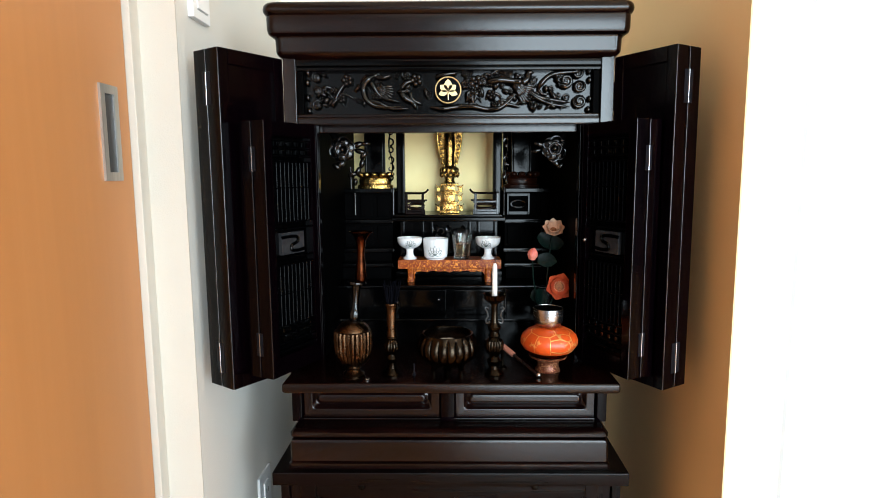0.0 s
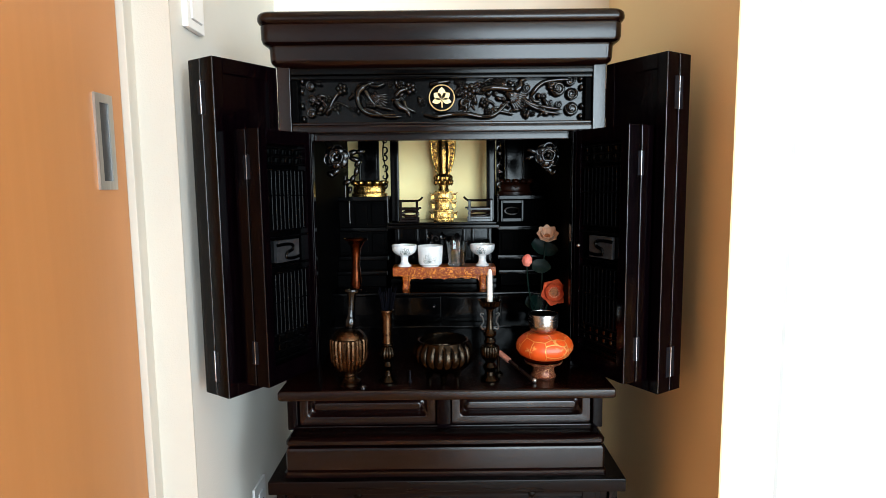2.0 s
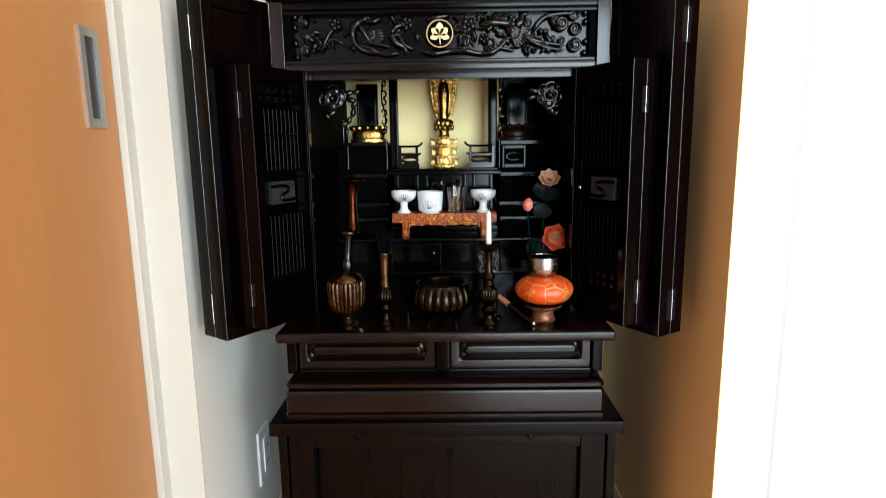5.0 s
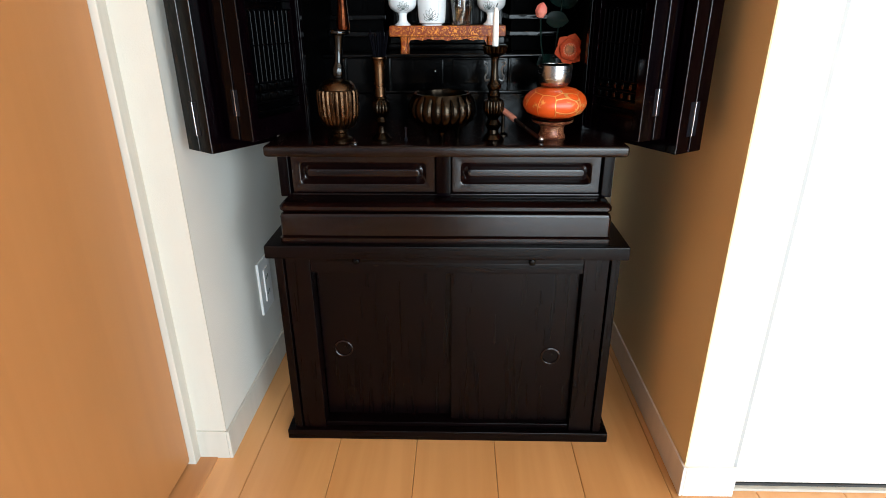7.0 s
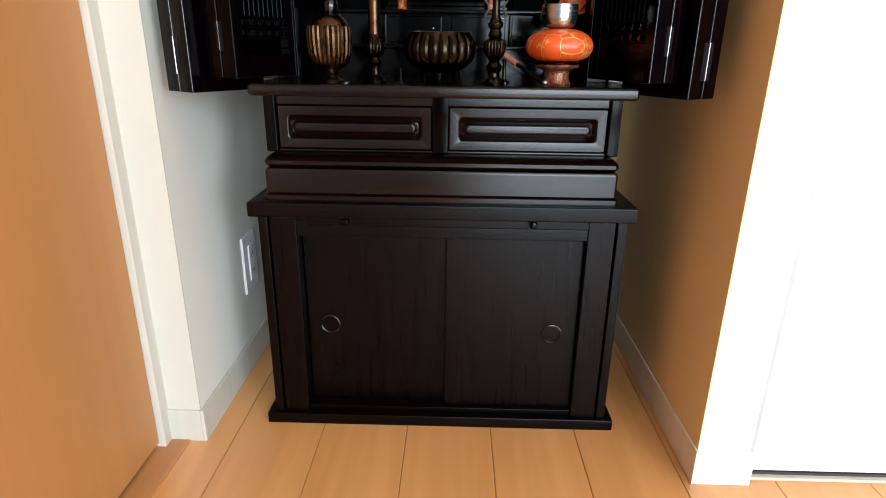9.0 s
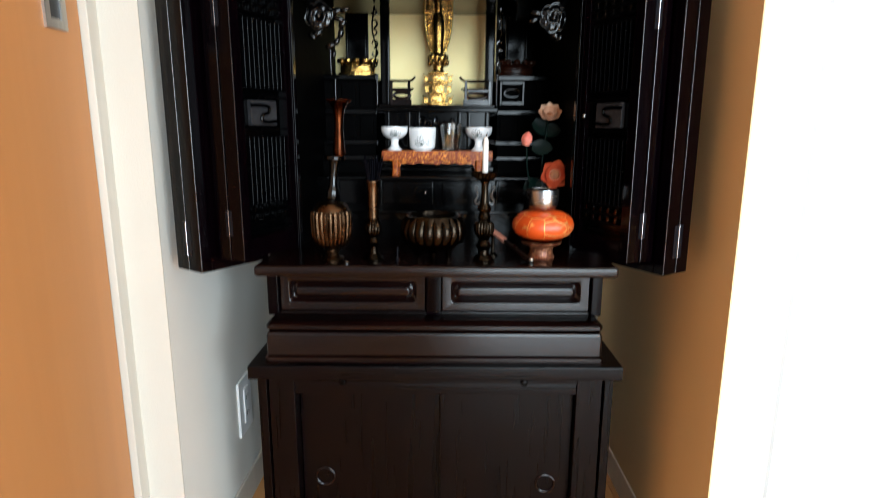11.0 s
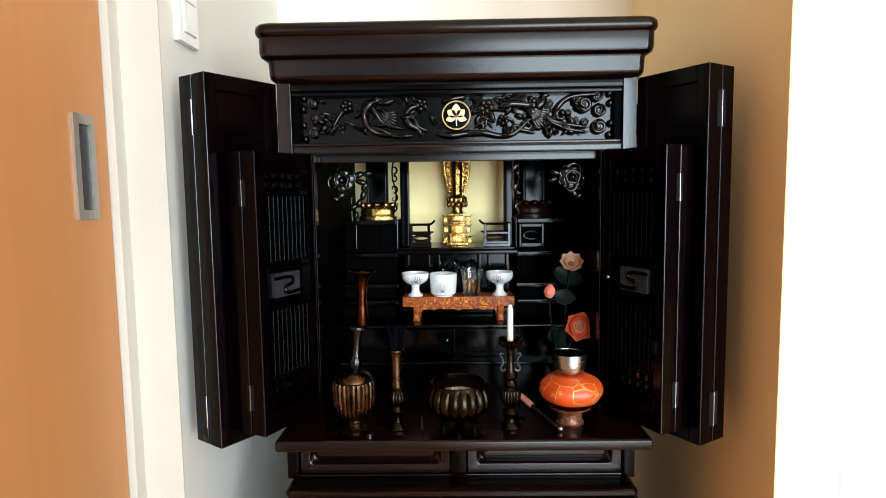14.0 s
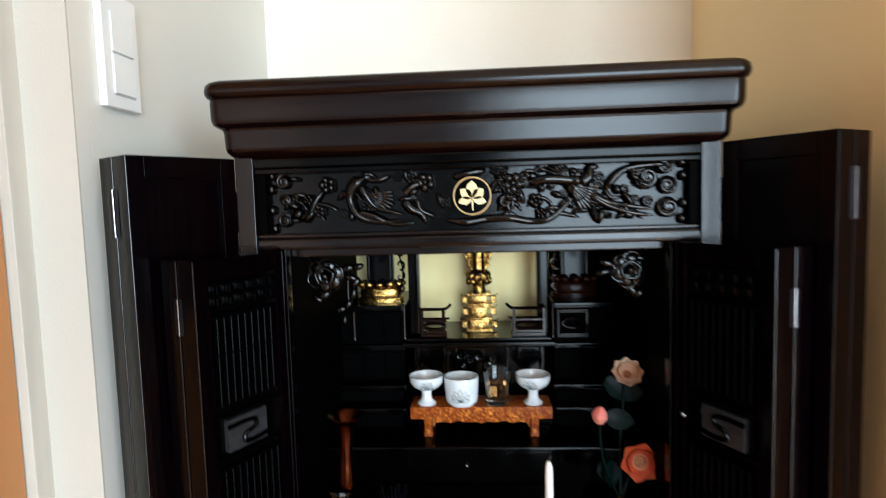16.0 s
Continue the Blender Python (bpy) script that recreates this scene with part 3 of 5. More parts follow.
part("foot_bead", moulding(AX, 0.2720, 1.2475, 1.69, [(0.4765, 0.006), (0.478, 0.003), (0.4815, 0.000), (0.487, 0.000), (0.491, 0.003), (0.4955, 0.009)], 0.008), LACQUER, altar)
# drawer box
part("drawer_case", box(AX - 0.268, AX + 0.268, 1.300, 1.69, 0.4955, 0.5880), LACQUER, altar)
for x0, x1 in ((-0.2815, -0.2635), (-0.0215, 0.0030), (0.2495, 0.2675)):
    part("drawer_post", box(x0, x1, 1.276, 1.302, 0.4955, 0.5880, 0.0025), LACQUER_SHADED, altar)
part("drawer_rail", box(AX - 0.2560, AX + 0.2560, 1.282, 1.302, 0.5680, 0.5880, 0.002), LACQUER, altar)
part("drawer_rail", box(AX - 0.2560, AX + 0.2560, 1.282, 1.302, 0.4957, 0.4995, 0.001), LACQUER, altar)


def drawer_front(x0, x1, z0, z1, y):
    """A drawer front with a routed racetrack groove round a raised field."""
    bm = bmesh.new()
    cx, cz, hw, hh = (x0 + x1) / 2, (z0 + z1) / 2, (x1 - x0) / 2, (z1 - z0) / 2
    rows = [(0.0, 0.004, 0.002), (0.002, 0.0, 0.002), (0.0145, 0.0, 0.006), (0.0165, 0.0012, 0.008), (0.0190, 0.0058, 0.010), (0.0215, 0.0075, 0.010), (0.0250, 0.0060, 0.009), (0.0275, 0.0025, 0.008), (0.0300, 0.0016, 0.007)]
    rings = [[bm.verts.new((cx + u, y + dep, cz + w)) for u, w in rounded_outline(hw - ins, hh - ins, min(r, hh - ins - 0.0005))] for ins, dep, r in rows]
    back = [bm.verts.new((v.co.x, y + 0.012, v.co.z)) for v in rings[0]]
    for a, b in zip([back] + rings, rings):
        for k in range(len(a)):
            bm.faces.new((a[k], a[(k + 1) % len(a)], b[(k + 1) % len(a)], b[k]))
    bm.faces.new(rings[-1])
    bm.faces.new(back)
    return bm


part("drawer_front", drawer_front(-0.2630, -0.0220, 0.500, 0.5675, 1.2835), LACQUER, altar)
part("drawer_front", drawer_front(0.0035, 0.2490, 0.500, 0.5675, 1.2835), LACQUER, altar)
# altar floor, running forward as a shelf
shelf = part("altar_floor", moulding(-0.004, 0.2600, 1.162, 1.69, [(0.5905, 0.003), (0.5915, 0.0015), (0.594, 0.0), (0.603, 0.0), (0.6055, 0.0015), (0.607, 0.0045)], 0.004), LACQUER, altar, "glossy dark altar floor with rounded front edge")
part("under_frame", box(AX - 0.250, AX + 0.250, 1.20, 1.69, 0.5880, 0.5905), LACQUER, altar)
# carcass
IN = 0.2165
for s in (-1, 1):
    a, b = sorted((AX + s * IN, AX + s * 0.2655))
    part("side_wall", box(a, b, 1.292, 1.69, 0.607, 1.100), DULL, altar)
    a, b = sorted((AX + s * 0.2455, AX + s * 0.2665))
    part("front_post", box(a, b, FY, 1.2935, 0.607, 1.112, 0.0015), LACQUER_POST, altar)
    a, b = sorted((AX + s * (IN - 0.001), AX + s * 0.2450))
    part("inner_post", box(a, b, 1.276, 1.2935, 0.607, 1.006, 0.0012), LACQUER_SHADED, altar)
part("back_wall", box(AX - 0.2655, AX + 0.2655, 1.672, 1.692, 0.607, 1.100), BLACK, altar)
part("inner_ceiling", box(AX - IN, AX + IN, 1.2935, 1.672, 1.028, 1.10), BLACK, altar)
# transom: rails and recessed ground
part("transom_rail", box(AX - 0.2455, AX + 0.2455, 1.2675, 1.2935, 1.0045, 1.0175, 0.003), LACQUER_POST, altar)
part("transom_rail", box(AX - 0.2455, AX + 0.2455, 1.2735, 1.2935, 1.0175, 1.0225, 0.0015), LACQUER_POST, altar)
part("transom_rail", box(AX - 0.2455, AX + 0.2455, 1.2705, 1.2935, 1.0910, 1.0975, 0.0015), BLACK, altar)
part("transom_rail", box(AX - 0.2455, AX + 0.2455, 1.2665, 1.2935, 1.0975, 1.1085, 0.002), BLACK, altar)
for s in (-1, 1):
    a, b = sorted((AX + s * 0.2345, AX + s * 0.2455))
    part("transom_stile", box(a, b, 1.2735, 1.2935, 1.0225, 1.0910, 0.0015), DULL, altar)
relief = part("transom_ground", box(AX - 0.2345, AX + 0.2345, 1.2860, 1.2935, 1.0225, 1.0910), GROUND, altar, "black ground of the carved transom")

# carved relief: two long-tailed birds among clouds, plum branches and blossoms; millimetres from the crest
GY = 1.2845


def mm(u, w, out):
    return (AX + u / 1000, GY - out / 1000, 1.060 + w / 1000)


def limb(points, thick, thin, out=6.0):
    rel = bmesh.new()
    tube(curve_through([mm(u, w, out + 1.5 * (i % 2)) for i, (u, w) in enumerate(points)], 8), thick * 1.5 / 1000, thin * 1.5 / 1000, 8, rel, pointed=True)
    part("branch", rel, CARVED, relief, smooth=1.0)


def cloud(u, w, r, start, turn):
    rel = bmesh.new()
    x, y, z = mm(u, w, 5)
    tube(spiral(x, z, y, r / 1000, 1.5, start, turn), r * 0.00030, r * 0.00017, 7, rel, pointed=True)
    blob(mm(u, w, 2), (r * 0.00105, 0.0055, r * 0.00105), bm=rel)
    part("cloud_scroll", rel, CARVED, relief, smooth=1.0)


def blossom(u, w, r):
    rel = bmesh.new()
    for k in range(5):
        a = 2 * math.pi * k / 5 + u
        blob(mm(u + r * 0.62 * math.cos(a), w + r * 0.62 * math.sin(a), 6), (r * 0.00054, 0.006, r * 0.00054), bm=rel, sub=2)
    blob(mm(u, w, 12), (r * 0.00028, 0.0022, r * 0.00028), bm=rel, sub=1)
    part("blossom", rel, CARVED, relief, smooth=1.0)


def wing(u, w, a0, a1, n, ln):
    """A spread wing: long flat feathers fanned over a swollen root, a row of short coverts lying on them."""
    for row, reach, out, wide in ((0, 1.0, 7.0, 1.0), (1, 0.62, 10.0, 0.8)):
        for k in range(n):
            a = radians(a0 + (a1 - a0) * k / (n - 1))
            c, s = math.cos(a), math.sin(a)
            r = ln * reach * (1 - 0.18 * abs(k / (n - 1) - 0.45))
            rel = blob(mm(u + r * 0.56 * c, w + r * 0.56 * s, out + 0.5 * (k % 2)), (r * 0.00046, 0.0022, ln * 0.000082 * wide), (0, -math.degrees(a), 0), sub=2)
            part("feather", rel, CARVED, relief, smooth=1.0)
    am = radians((a0 + a1) / 2)
    part("wing", blob(mm(u + ln * 0.22 * math.cos(am), w + ln * 0.22 * math.sin(am), 5), (ln * 0.00034, 0.008, ln * 0.00026), (0, -math.degrees(am), 0)), CARVED, relief, smooth=1.0)


def bird_leaf(u, w, lx, lz, tilt, out=5):
    rel = bmesh.new()
    blob(mm(u, w, out), (lx / 1000, 0.006, lz / 1000), (0, tilt, 0), rel)
    part("leaf", rel, CARVED, relief, smooth=1.0)


# clouds along both ends
for u, w, r, st, h in ((-215, 22, 8, 90, 1), (-213, 1, 7, 200, -1), (-215, -22, 8, 30, 1), (191, 15, 12, 180, 1), (210, 27, 9, 90, -1), (213, 6, 10, 60, -1), (214, -18, 11, 150, 1),
                       (192, -12, 6, 0, 1), (37, -8, 10, 250, 1), (178, 24, 7, 30, -1)):
    cloud(u, w, r, st, h)
for u in (-203, -200):
    for w in (25, 2, -22):
        bird_leaf(u, w, 4, 3, 20)
# plum at one end
for u, w, r in ((-164, 17, 9), (-186, 1, 6), (-174, -12, 7), (-150, -14, 4), (-187, -14, 4), (-52, 17, 10), (-84, 24, 5), (45, 13, 11), (33, 23, 6), (32, 9, 6), (70, -7, 8), (-32, -6, 6), (160, -16, 5), (150, -26, 4)):
    blossom(u, w, r)
limb(((-190, -26), (-180, -4), (-172, 8), (-164, 14)), 2.4, 1.4, 4)
limb(((-178, -4), (-166, -6), (-152, -13)), 1.8, 1.2, 4)
# the first bird: swept tail, body, wing
limb(((-119, 24), (-134, 14), (-138, 0), (-131, -17), (-110, -26), (-74, -25)), 4.4, 1.8, 8)
limb(((-131, -15), (-112, -20), (-90, -29), (-66, -28)), 3.2, 1.4, 7)
limb(((-126, 16), (-120, 4), (-108, -10), (-80, -18)), 3.4, 1.6, 7)
wing(-116, 4, -52, 8, 7, 29)
limb(((-118, 22), (-104, 21), (-92, 26)), 2.4, 1.4)
# branch and trunk beside the crest
limb(((-76, 4), (-68, 12), (-52, 17)), 3.2, 1.8, 7)
limb(((-77, -2), (-70, -12), (-58, -18), (-52, -29)), 4.4, 2.4, 7)
limb(((-62, -2), (-58, -14), (-42, -22)), 2.6, 1.5, 6)
bird_leaf(-36, -3, 8, 4.5, 70)
bird_leaf(-66, 6, 7, 4, -30)
limb(((-21, 21), (-4, 25), (16, 28)), 3.0, 2.4, 7)
limb(((-30, -26), (-8, -29), (16, -26), (42, -26), (64, -30), (84, -28), (100, -16), (110, -6)), 3.2, 2.2, 7)
limb(((84, -28), (96, -22), (118, -27)), 2.4, 1.4, 6)
# the second bird: both wings spread, neck raised, tail trailing
wing(107, 13, 104, 172, 8, 30)
wing(107, 9, -64, -4, 9, 37)
limb(((62, 12), (82, 16), (108, 14), (122, 12)), 3.4, 4.4, 8)
limb(((118, 10), (128, 16), (130, 27), (139, 27)), 5.0, 2.2, 8)
bird_leaf(112, 24, 6, 4, 30)
for dw in (-6, -13):
    limb(((128, 2 + dw * 0.3), (148, -8 + dw * 0.5), (172, -10 + dw), (198, -14 + dw)), 2.8, 1.6, 7)
limb(((146, 2), (156, 16), (170, 25), (196, 28), (216, 28)), 3.2, 2.0, 7)
limb(((146, 2), (152, -6), (164, -6)), 2.2, 1.4, 6)
random.seed(5)
for k in range(76):
    u, w = random.uniform(-205, 205), random.uniform(-27, 27)
    if abs(u) < 26 or (u < 0 and k % 2):
        continue
    bird_leaf(u, w, random.uniform(6, 11), random.uniform(3.2, 5.2), random.uniform(0, 180), 4)
    if k % 3 == 0:
        cloud(u + 8, w, random.uniform(4, 6.5), random.uniform(0, 360), 1)
    elif k % 3 == 1:
        blossom(u - 7, w + 3, random.uniform(4, 6))
    else:
        limb(((u - 12, w - 5), (u, w + 4), (u + 10, w + 2), (u + 16, w - 6)), 2.0, 1.2, 4)
for u, w in ((-230, 14), (-230, -10), (-229, 30), (230, 16), (231, -14), (229, 30), (-228, -31), (229, -31)):
    bird_leaf(u, w, 5, 6, 0, 2)

# round gilt crest
crest = part("crest_disc", lathe([(0.0215, 0), (0.0215, 0.003), (0.0, 0.003)], 48), BLACK, altar, "round black disc with gilt leaf crest", m=Matrix.Translation(Vector((AX, 1.2735, 1.060)) - altar.location) @ pose(0, 0, 0, 90, 0, 0))
part("crest_ring", lathe([(0.0193, 0.002), (0.0195, 0.0040), (0.0204, 0.0046), (0.0213, 0.0040), (0.0215, 0.002)], 48), GOLD_PALE, crest, m=Matrix.Identity(4))
emb = bmesh.new()
for ang, ln, wd in ((90, 0.0200, 0.0105), (141, 0.0166, 0.0090), (39, 0.0166, 0.0090), (194, 0.0160, 0.0072), (-14, 0.0160, 0.0072)):
    a = radians(ang)
    oy = -0.006
    outline = [(0, 0), (0.22, 0.66), (0.50, 1.0), (0.80, 0.62), (1.0, 0.0), (0.80, -0.62), (0.50, -1.0), (0.22, -0.66)]
    low_v, top_v = [], []
    for f, w in outline:
        u, v = f * ln, w * wd * 0.68
        x, y = u * math.cos(a) - v * math.sin(a), u * math.sin(a) + v * math.cos(a) + oy + 0.003
        low_v.append(emb.verts.new((x, y, 0.003)))
        top_v.append(emb.verts.new((x, y, 0.0044)))
    emb.faces.new(top_v)
    for k in range(len(outline)):
        emb.faces.new((low_v[k], low_v[(k + 1) % 8], top_v[(k + 1) % 8], top_v[k]))
tube([(0, -0.005, 0.004), (0.0004, -0.016, 0.004)], 0.0013, 0.0008, 6, emb)
part("crest_leaf", emb, GOLD_PALE, crest, "gilt leaf emblem", m=Matrix.Identity(4), smooth=0)

# cornice
part("cornice", moulding(AX, 0.2922, 1.2440, 1.70,
     [(1.1085, 0.03), (1.109, 0.0245), (1.1125, 0.0205), (1.1162, 0.017), (1.1203, 0.0158), (1.138, 0.015), (1.1417, 0.0135), (1.1432, 0.01), (1.1459, 0.0062), (1.1516, 0.0045), (1.1703, 0.0042), (1.1729, 0.005), (1.1745, 0.0025), (1.1781, 0.0004), (1.1823, 0.0), (1.1875, 0.001), (1.191, 0.004), (1.193, 0.009), (1.1934, 0.014)], 0.018), LACQUER, altar, "stepped cornice with rounded corners")

# ---- folding doors ----
def leaf_matrix(hinge, near):
    d = Vector((near[0] - hinge[0], near[1] - hinge[1], 0))
    x = d.normalized()
    z = Vector((0, 0, 1))
    y = z.cross(x)
    m = Matrix((x, y, z)).transposed().to_4x4()
    m.translation = Vector((hinge[0], hinge[1], 0))
    return m, d.length


def plain_leaf(name, mat4, length, v0, v1, z0, z1, face, sign):
    """A framed leaf: stiles and rails round a sunk panel on the face side."""
    rel_m = altar.matrix_world.inverted() @ mat4
    bm = joined(box(0, 0.018, v0, v1, z0, z1, 0.0012), box(length - 0.018, length, v0, v1, z0, z1, 0.0012),
                box(0.018, length - 0.018, v0 + 0.0003, v1 - 0.0003, z1 - 0.022, z1, 0.0008), box(0.018, length - 0.018, v0 + 0.0003, v1 - 0.0003, z0, z0 + 0.022, 0.0008))
    leaf = part(name, bm, LACQUER_SHADED, altar, m=rel_m)
    part("panel", box(0.0175, length - 0.0175, v0 + 0.005, v1 - 0.005, z0 + 0.0215, z1 - 0.0215), LACQUER_SHADED, leaf, m=Matrix.Identity(4))
    return leaf


for s, hinge, near, T in ((-1, (-0.2740, 1.270), (-0.341, 1.172), 0.0285), (1, (0.2600, 1.270), (0.3225, 1.172), 0.0262)):
    mat4, ln = leaf_matrix(hinge, near)
    va, vb = (-T, 0) if s < 0 else (0, T)
    leaf = plain_leaf("outer_door_leaf", mat4, ln, va, vb, 0.592, 1.1095, 1, s)
    wa, wb = (-2 * T - 0.0022, -T - 0.0022) if s < 0 else (T + 0.0022, 2 * T + 0.0022)
    leaf2 = plain_leaf("outer_door_leaf", mat4, ln, wa, wb, 0.592, 1.1095, 1, s)
    seam = (va if s < 0 else vb) + s * 0.0011
    for ve, owner in ((vb if s < 0 else va, leaf), ((wb if s < 0 else wa), leaf2)):
        # lighter rod laid on the near edge as its highlight
        part("edge_highlight", tube([(ln - 0.0007, ve + s * 0.0007, 0.5935), (ln - 0.0007, ve + s * 0.0007, 1.108)], 0.0010, seg=8), EDGE_HIGHLIGHT, owner, "thin lighter rod for the leaf's edge highlight", m=Matrix.Identity(4))
    for hz in (0.640, 1.052):
        part("hinge", joined(tube([(ln + 0.0012, seam, hz - 0.024), (ln + 0.0012, seam, hz + 0.024)], 0.0012, seg=8)), HINGE, leaf, "bright hinge pin", m=Matrix.Identity(4))
        part("hinge_leaf", box(ln - 0.0004, ln + 0.0007, seam - 0.0095, seam + 0.0095, hz - 0.024, hz + 0.024, 0.0003), DARK_METAL, leaf, "dark hinge flap", m=Matrix.Identity(4))
    part("hinge", tube([(-0.002, (va + vb) / 2 - s * 0.009, 1.026), (-0.002, (va + vb) / 2 - s * 0.009, 1.072)], 0.0015, seg=8), HINGE, leaf, "bright hinge pin", m=Matrix.Identity(4))


def lattice_leaf(s, hinge, near):
    mat4, ln = leaf_matrix(hinge, near)
    rel_m = altar.matrix_world.inverted() @ mat4
    z0, z1, t = 0.6125, 1.0045, 0.0235
    v0, v1 = (-t, 0) if s < 0 else (0, t)
    bm = joined(box(0, 0.013, v0, v1, z0, z1, 0.0012), box(ln - 0.017, ln, v0, v1, z0, z1, 0.0012),
                box(0.013, ln - 0.017, v0 + 0.0003, v1 - 0.0003, z1 - 0.022, z1, 0.0008), box(0.013, ln - 0.017, v0 + 0.0003, v1 - 0.0003, z0, z0 + 0.030, 0.0008))
    leaf = part("inner_door_leaf", bm, LACQUER_SHADED, altar, "lattice door leaf of dark lacquer", m=rel_m)
    one = Matrix.Identity(4)
    f = 0                                      # the face plane
    o = -1 if s < 0 else 1                     # inwards from the face
    ya, yb = sorted((f + o * 0.008, f + o * 0.0115))
    part("panel", box(0.0125, ln - 0.0165, ya, yb, z0 + 0.0295, z1 - 0.0215), GROUND, leaf, m=one)
    u0, u1 = 0.0165, ln - 0.0215
    def bar(a, b, za, zb, deep=0.0065):
        y0, y1 = sorted((f + o * 0.001, f + o * deep))
        return box(a, b, y0, y1, za, zb, 0.0006, 1)
    for zb in (0.978, 0.9655, 0.9530, 0.9505 - 0.006, 0.905, 0.852, 0.841, 0.796, 0.785, 0.740, 0.690, 0.676, 0.663, 0.650):
        part("lattice_rail", bar(u0 - 0.004, u1 + 0.005, zb - 0.0011, zb + 0.0011), LATTICE, leaf, m=one)
    n = 9
    for k in range(n):
        u = u0 + (u1 - u0) * (k + 0.5) / n
        for za, zb in ((0.8525, 0.9435), (0.6905, 0.7845)):
            part("slat", bar(u - 0.0011, u + 0.0011, za, zb), LATTICE, leaf, m=one)
    for rows in ((0.9592, 0.9718), (0.6695, 0.6830)):
        for z in rows:
            for k in range(5):
                u = u0 + (u1 - u0) * (k + 0.5) / 5
                y0, y1 = sorted((f + o * 0.0005, f + o * 0.008))
                part("lattice_stud", box(u - 0.0033, u + 0.0033, y0, y1, z - 0.0042, z + 0.0042, 0.0015, 2), CARVED, leaf, m=one)
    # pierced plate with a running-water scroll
    cu, cz = (u0 + u1) / 2 + 0.004, 0.8185
    y0, y1 = sorted((f + o * 0.0015, f + o * 0.0085))
    plate = part("scroll_plate", box(cu - 0.026, cu + 0.026, y0, y1, cz - 0.0172, cz + 0.0172, 0.0008), PLATE, leaf, "silver-grey plate with a dark scroll", m=one)
    yy = f + o * 0.001
    flow = [(cu - 0.026, yy, cz + 0.010), (cu - 0.004, yy, cz + 0.0105), (cu + 0.009, yy, cz + 0.008), (cu + 0.008, yy, cz + 0.001), (cu - 0.004, yy, cz - 0.003), (cu - 0.006, yy, cz - 0.010), (cu + 0.006, yy, cz - 0.0125), (cu + 0.026, yy, cz - 0.011)]
    flow = [(2 * cu - x, y, z) for x, y, z in flow]
    part("scroll", tube(curve_through(flow, 7), 0.0027, seg=8), BLACK, plate, m=one)
    if s > 0:
        part("knob", blob((0.016, -0.004, 0.818), (0.0036, 0.0042, 0.0036)), HINGE, leaf, "tiny bright knob", m=one)
    part("edge_bead", box(0.0, 0.0022, *sorted((f - o * 0.0012, f + o * 0.001)), z0, z1, 0.0004, 1), LACQUER_SHADED, leaf, m=one)
    # the second leaf, folded behind
    w0, w1 = sorted((f + o * (t + 0.0022), f + o * (2 * t + 0.0022)))
    second = part("inner_door_leaf", box(0, ln, w0, w1, z0, z1, 0.0012), LACQUER_SHADED, altar, "folded dark lacquer door leaf", m=rel_m)
    seam = f + o * (t + 0.0011)
    for ve, owner in ((f, leaf), (f + o * (t + 0.0022), second)):
        # the same painted highlight on the inner leaves' near edges
        part("edge_highlight", tube([(ln - 0.0007, ve + o * 0.0007, z0 + 0.0015), (ln - 0.0007, ve + o * 0.0007, z1 - 0.0015)], 0.0009, seg=8), EDGE_HIGHLIGHT, owner, "thin lighter rod for the leaf's edge highlight", m=one)
    for hz in (0.665, 0.948):
        part("hinge", tube([(ln + 0.001, seam, hz - 0.018), (ln + 0.001, seam, hz + 0.018)], 0.0009, seg=8), HINGE, leaf, "bright hinge pin", m=one)
        part("hinge_leaf", box(ln - 0.0004, ln + 0.0006, seam - 0.006, seam + 0.006, hz - 0.018, hz + 0.018, 0.0002), DARK_METAL, leaf, "dark hinge flap", m=one)


lattice_leaf(-1, (-0.2235, 1.268), (-0.275, 1.162))
lattice_leaf(1, (0.2120, 1.268), (0.2655, 1.162))

# ---- inside of the altar ----
L, R = AX - IN, AX + IN
part("step_one", joined(box(L, R, 1.378, 1.672, 0.607, 0.6500), box(L, R, 1.370, 1.46, 0.6500, 0.6560, 0.0018)), BLACK, altar)
step2 = part("step_two", joined(box(L, R, 1.424, 1.672, 0.6562, 0.7050), box(L, R, 1.408, 1.672, 0.7050, 0.7125, 0.0022)), BLACK, altar)
for x0, x1 in ((-0.105, -0.012), (0.004, 0.095)):
    f = part("small_drawer", box(x0, x1, 1.419, 1.4255, 0.6600, 0.7020, 0.0018), BLACK, altar)
    if x0 < 0:
        part("knob", blob((-0.0265, 1.416, 0.683), (0.0035, 0.004, 0.0035)), HINGE, f, "tiny bright knob")
for x in (-0.190, -0.112, 0.101, 0.175):
    part("step_pilaster", box(x, x + 0.006, 1.4165, 1.4245, 0.6575, 0.7045, 0.001), BLACK, altar)
# central dais
DL, DR, DY = -0.119, 0.105, 1.512
part("dais", box(DL + 0.010, DR - 0.010, DY + 0.012, 1.672, 0.7127, 0.8280), BLACK, altar)
part("dais_top", joined(box(DL - 0.006, DR + 0.006, DY - 0.006, 1.672, 0.8280, 0.8365, 0.002), box(DL, DR, DY, 1.672, 0.8365, 0.8420, 0.0015)), BLACK, altar)
for x in (DL + 0.012, -0.066, -0.047, 0.033, 0.052, DR - 0.018):
    part("dais_pilaster", box(x, x + 0.007, DY + 0.003, DY + 0.013, 0.7350, 0.8280, 0.001), BLACK, altar)
part("dais_foot", joined(box(DL, DR, DY - 0.002, DY + 0.014, 0.7127, 0.7230, 0.0015), box(DL + 0.004, DR - 0.004, DY + 0.002, DY + 0.014, 0.7230, 0.7350, 0.0015)), BLACK, altar)
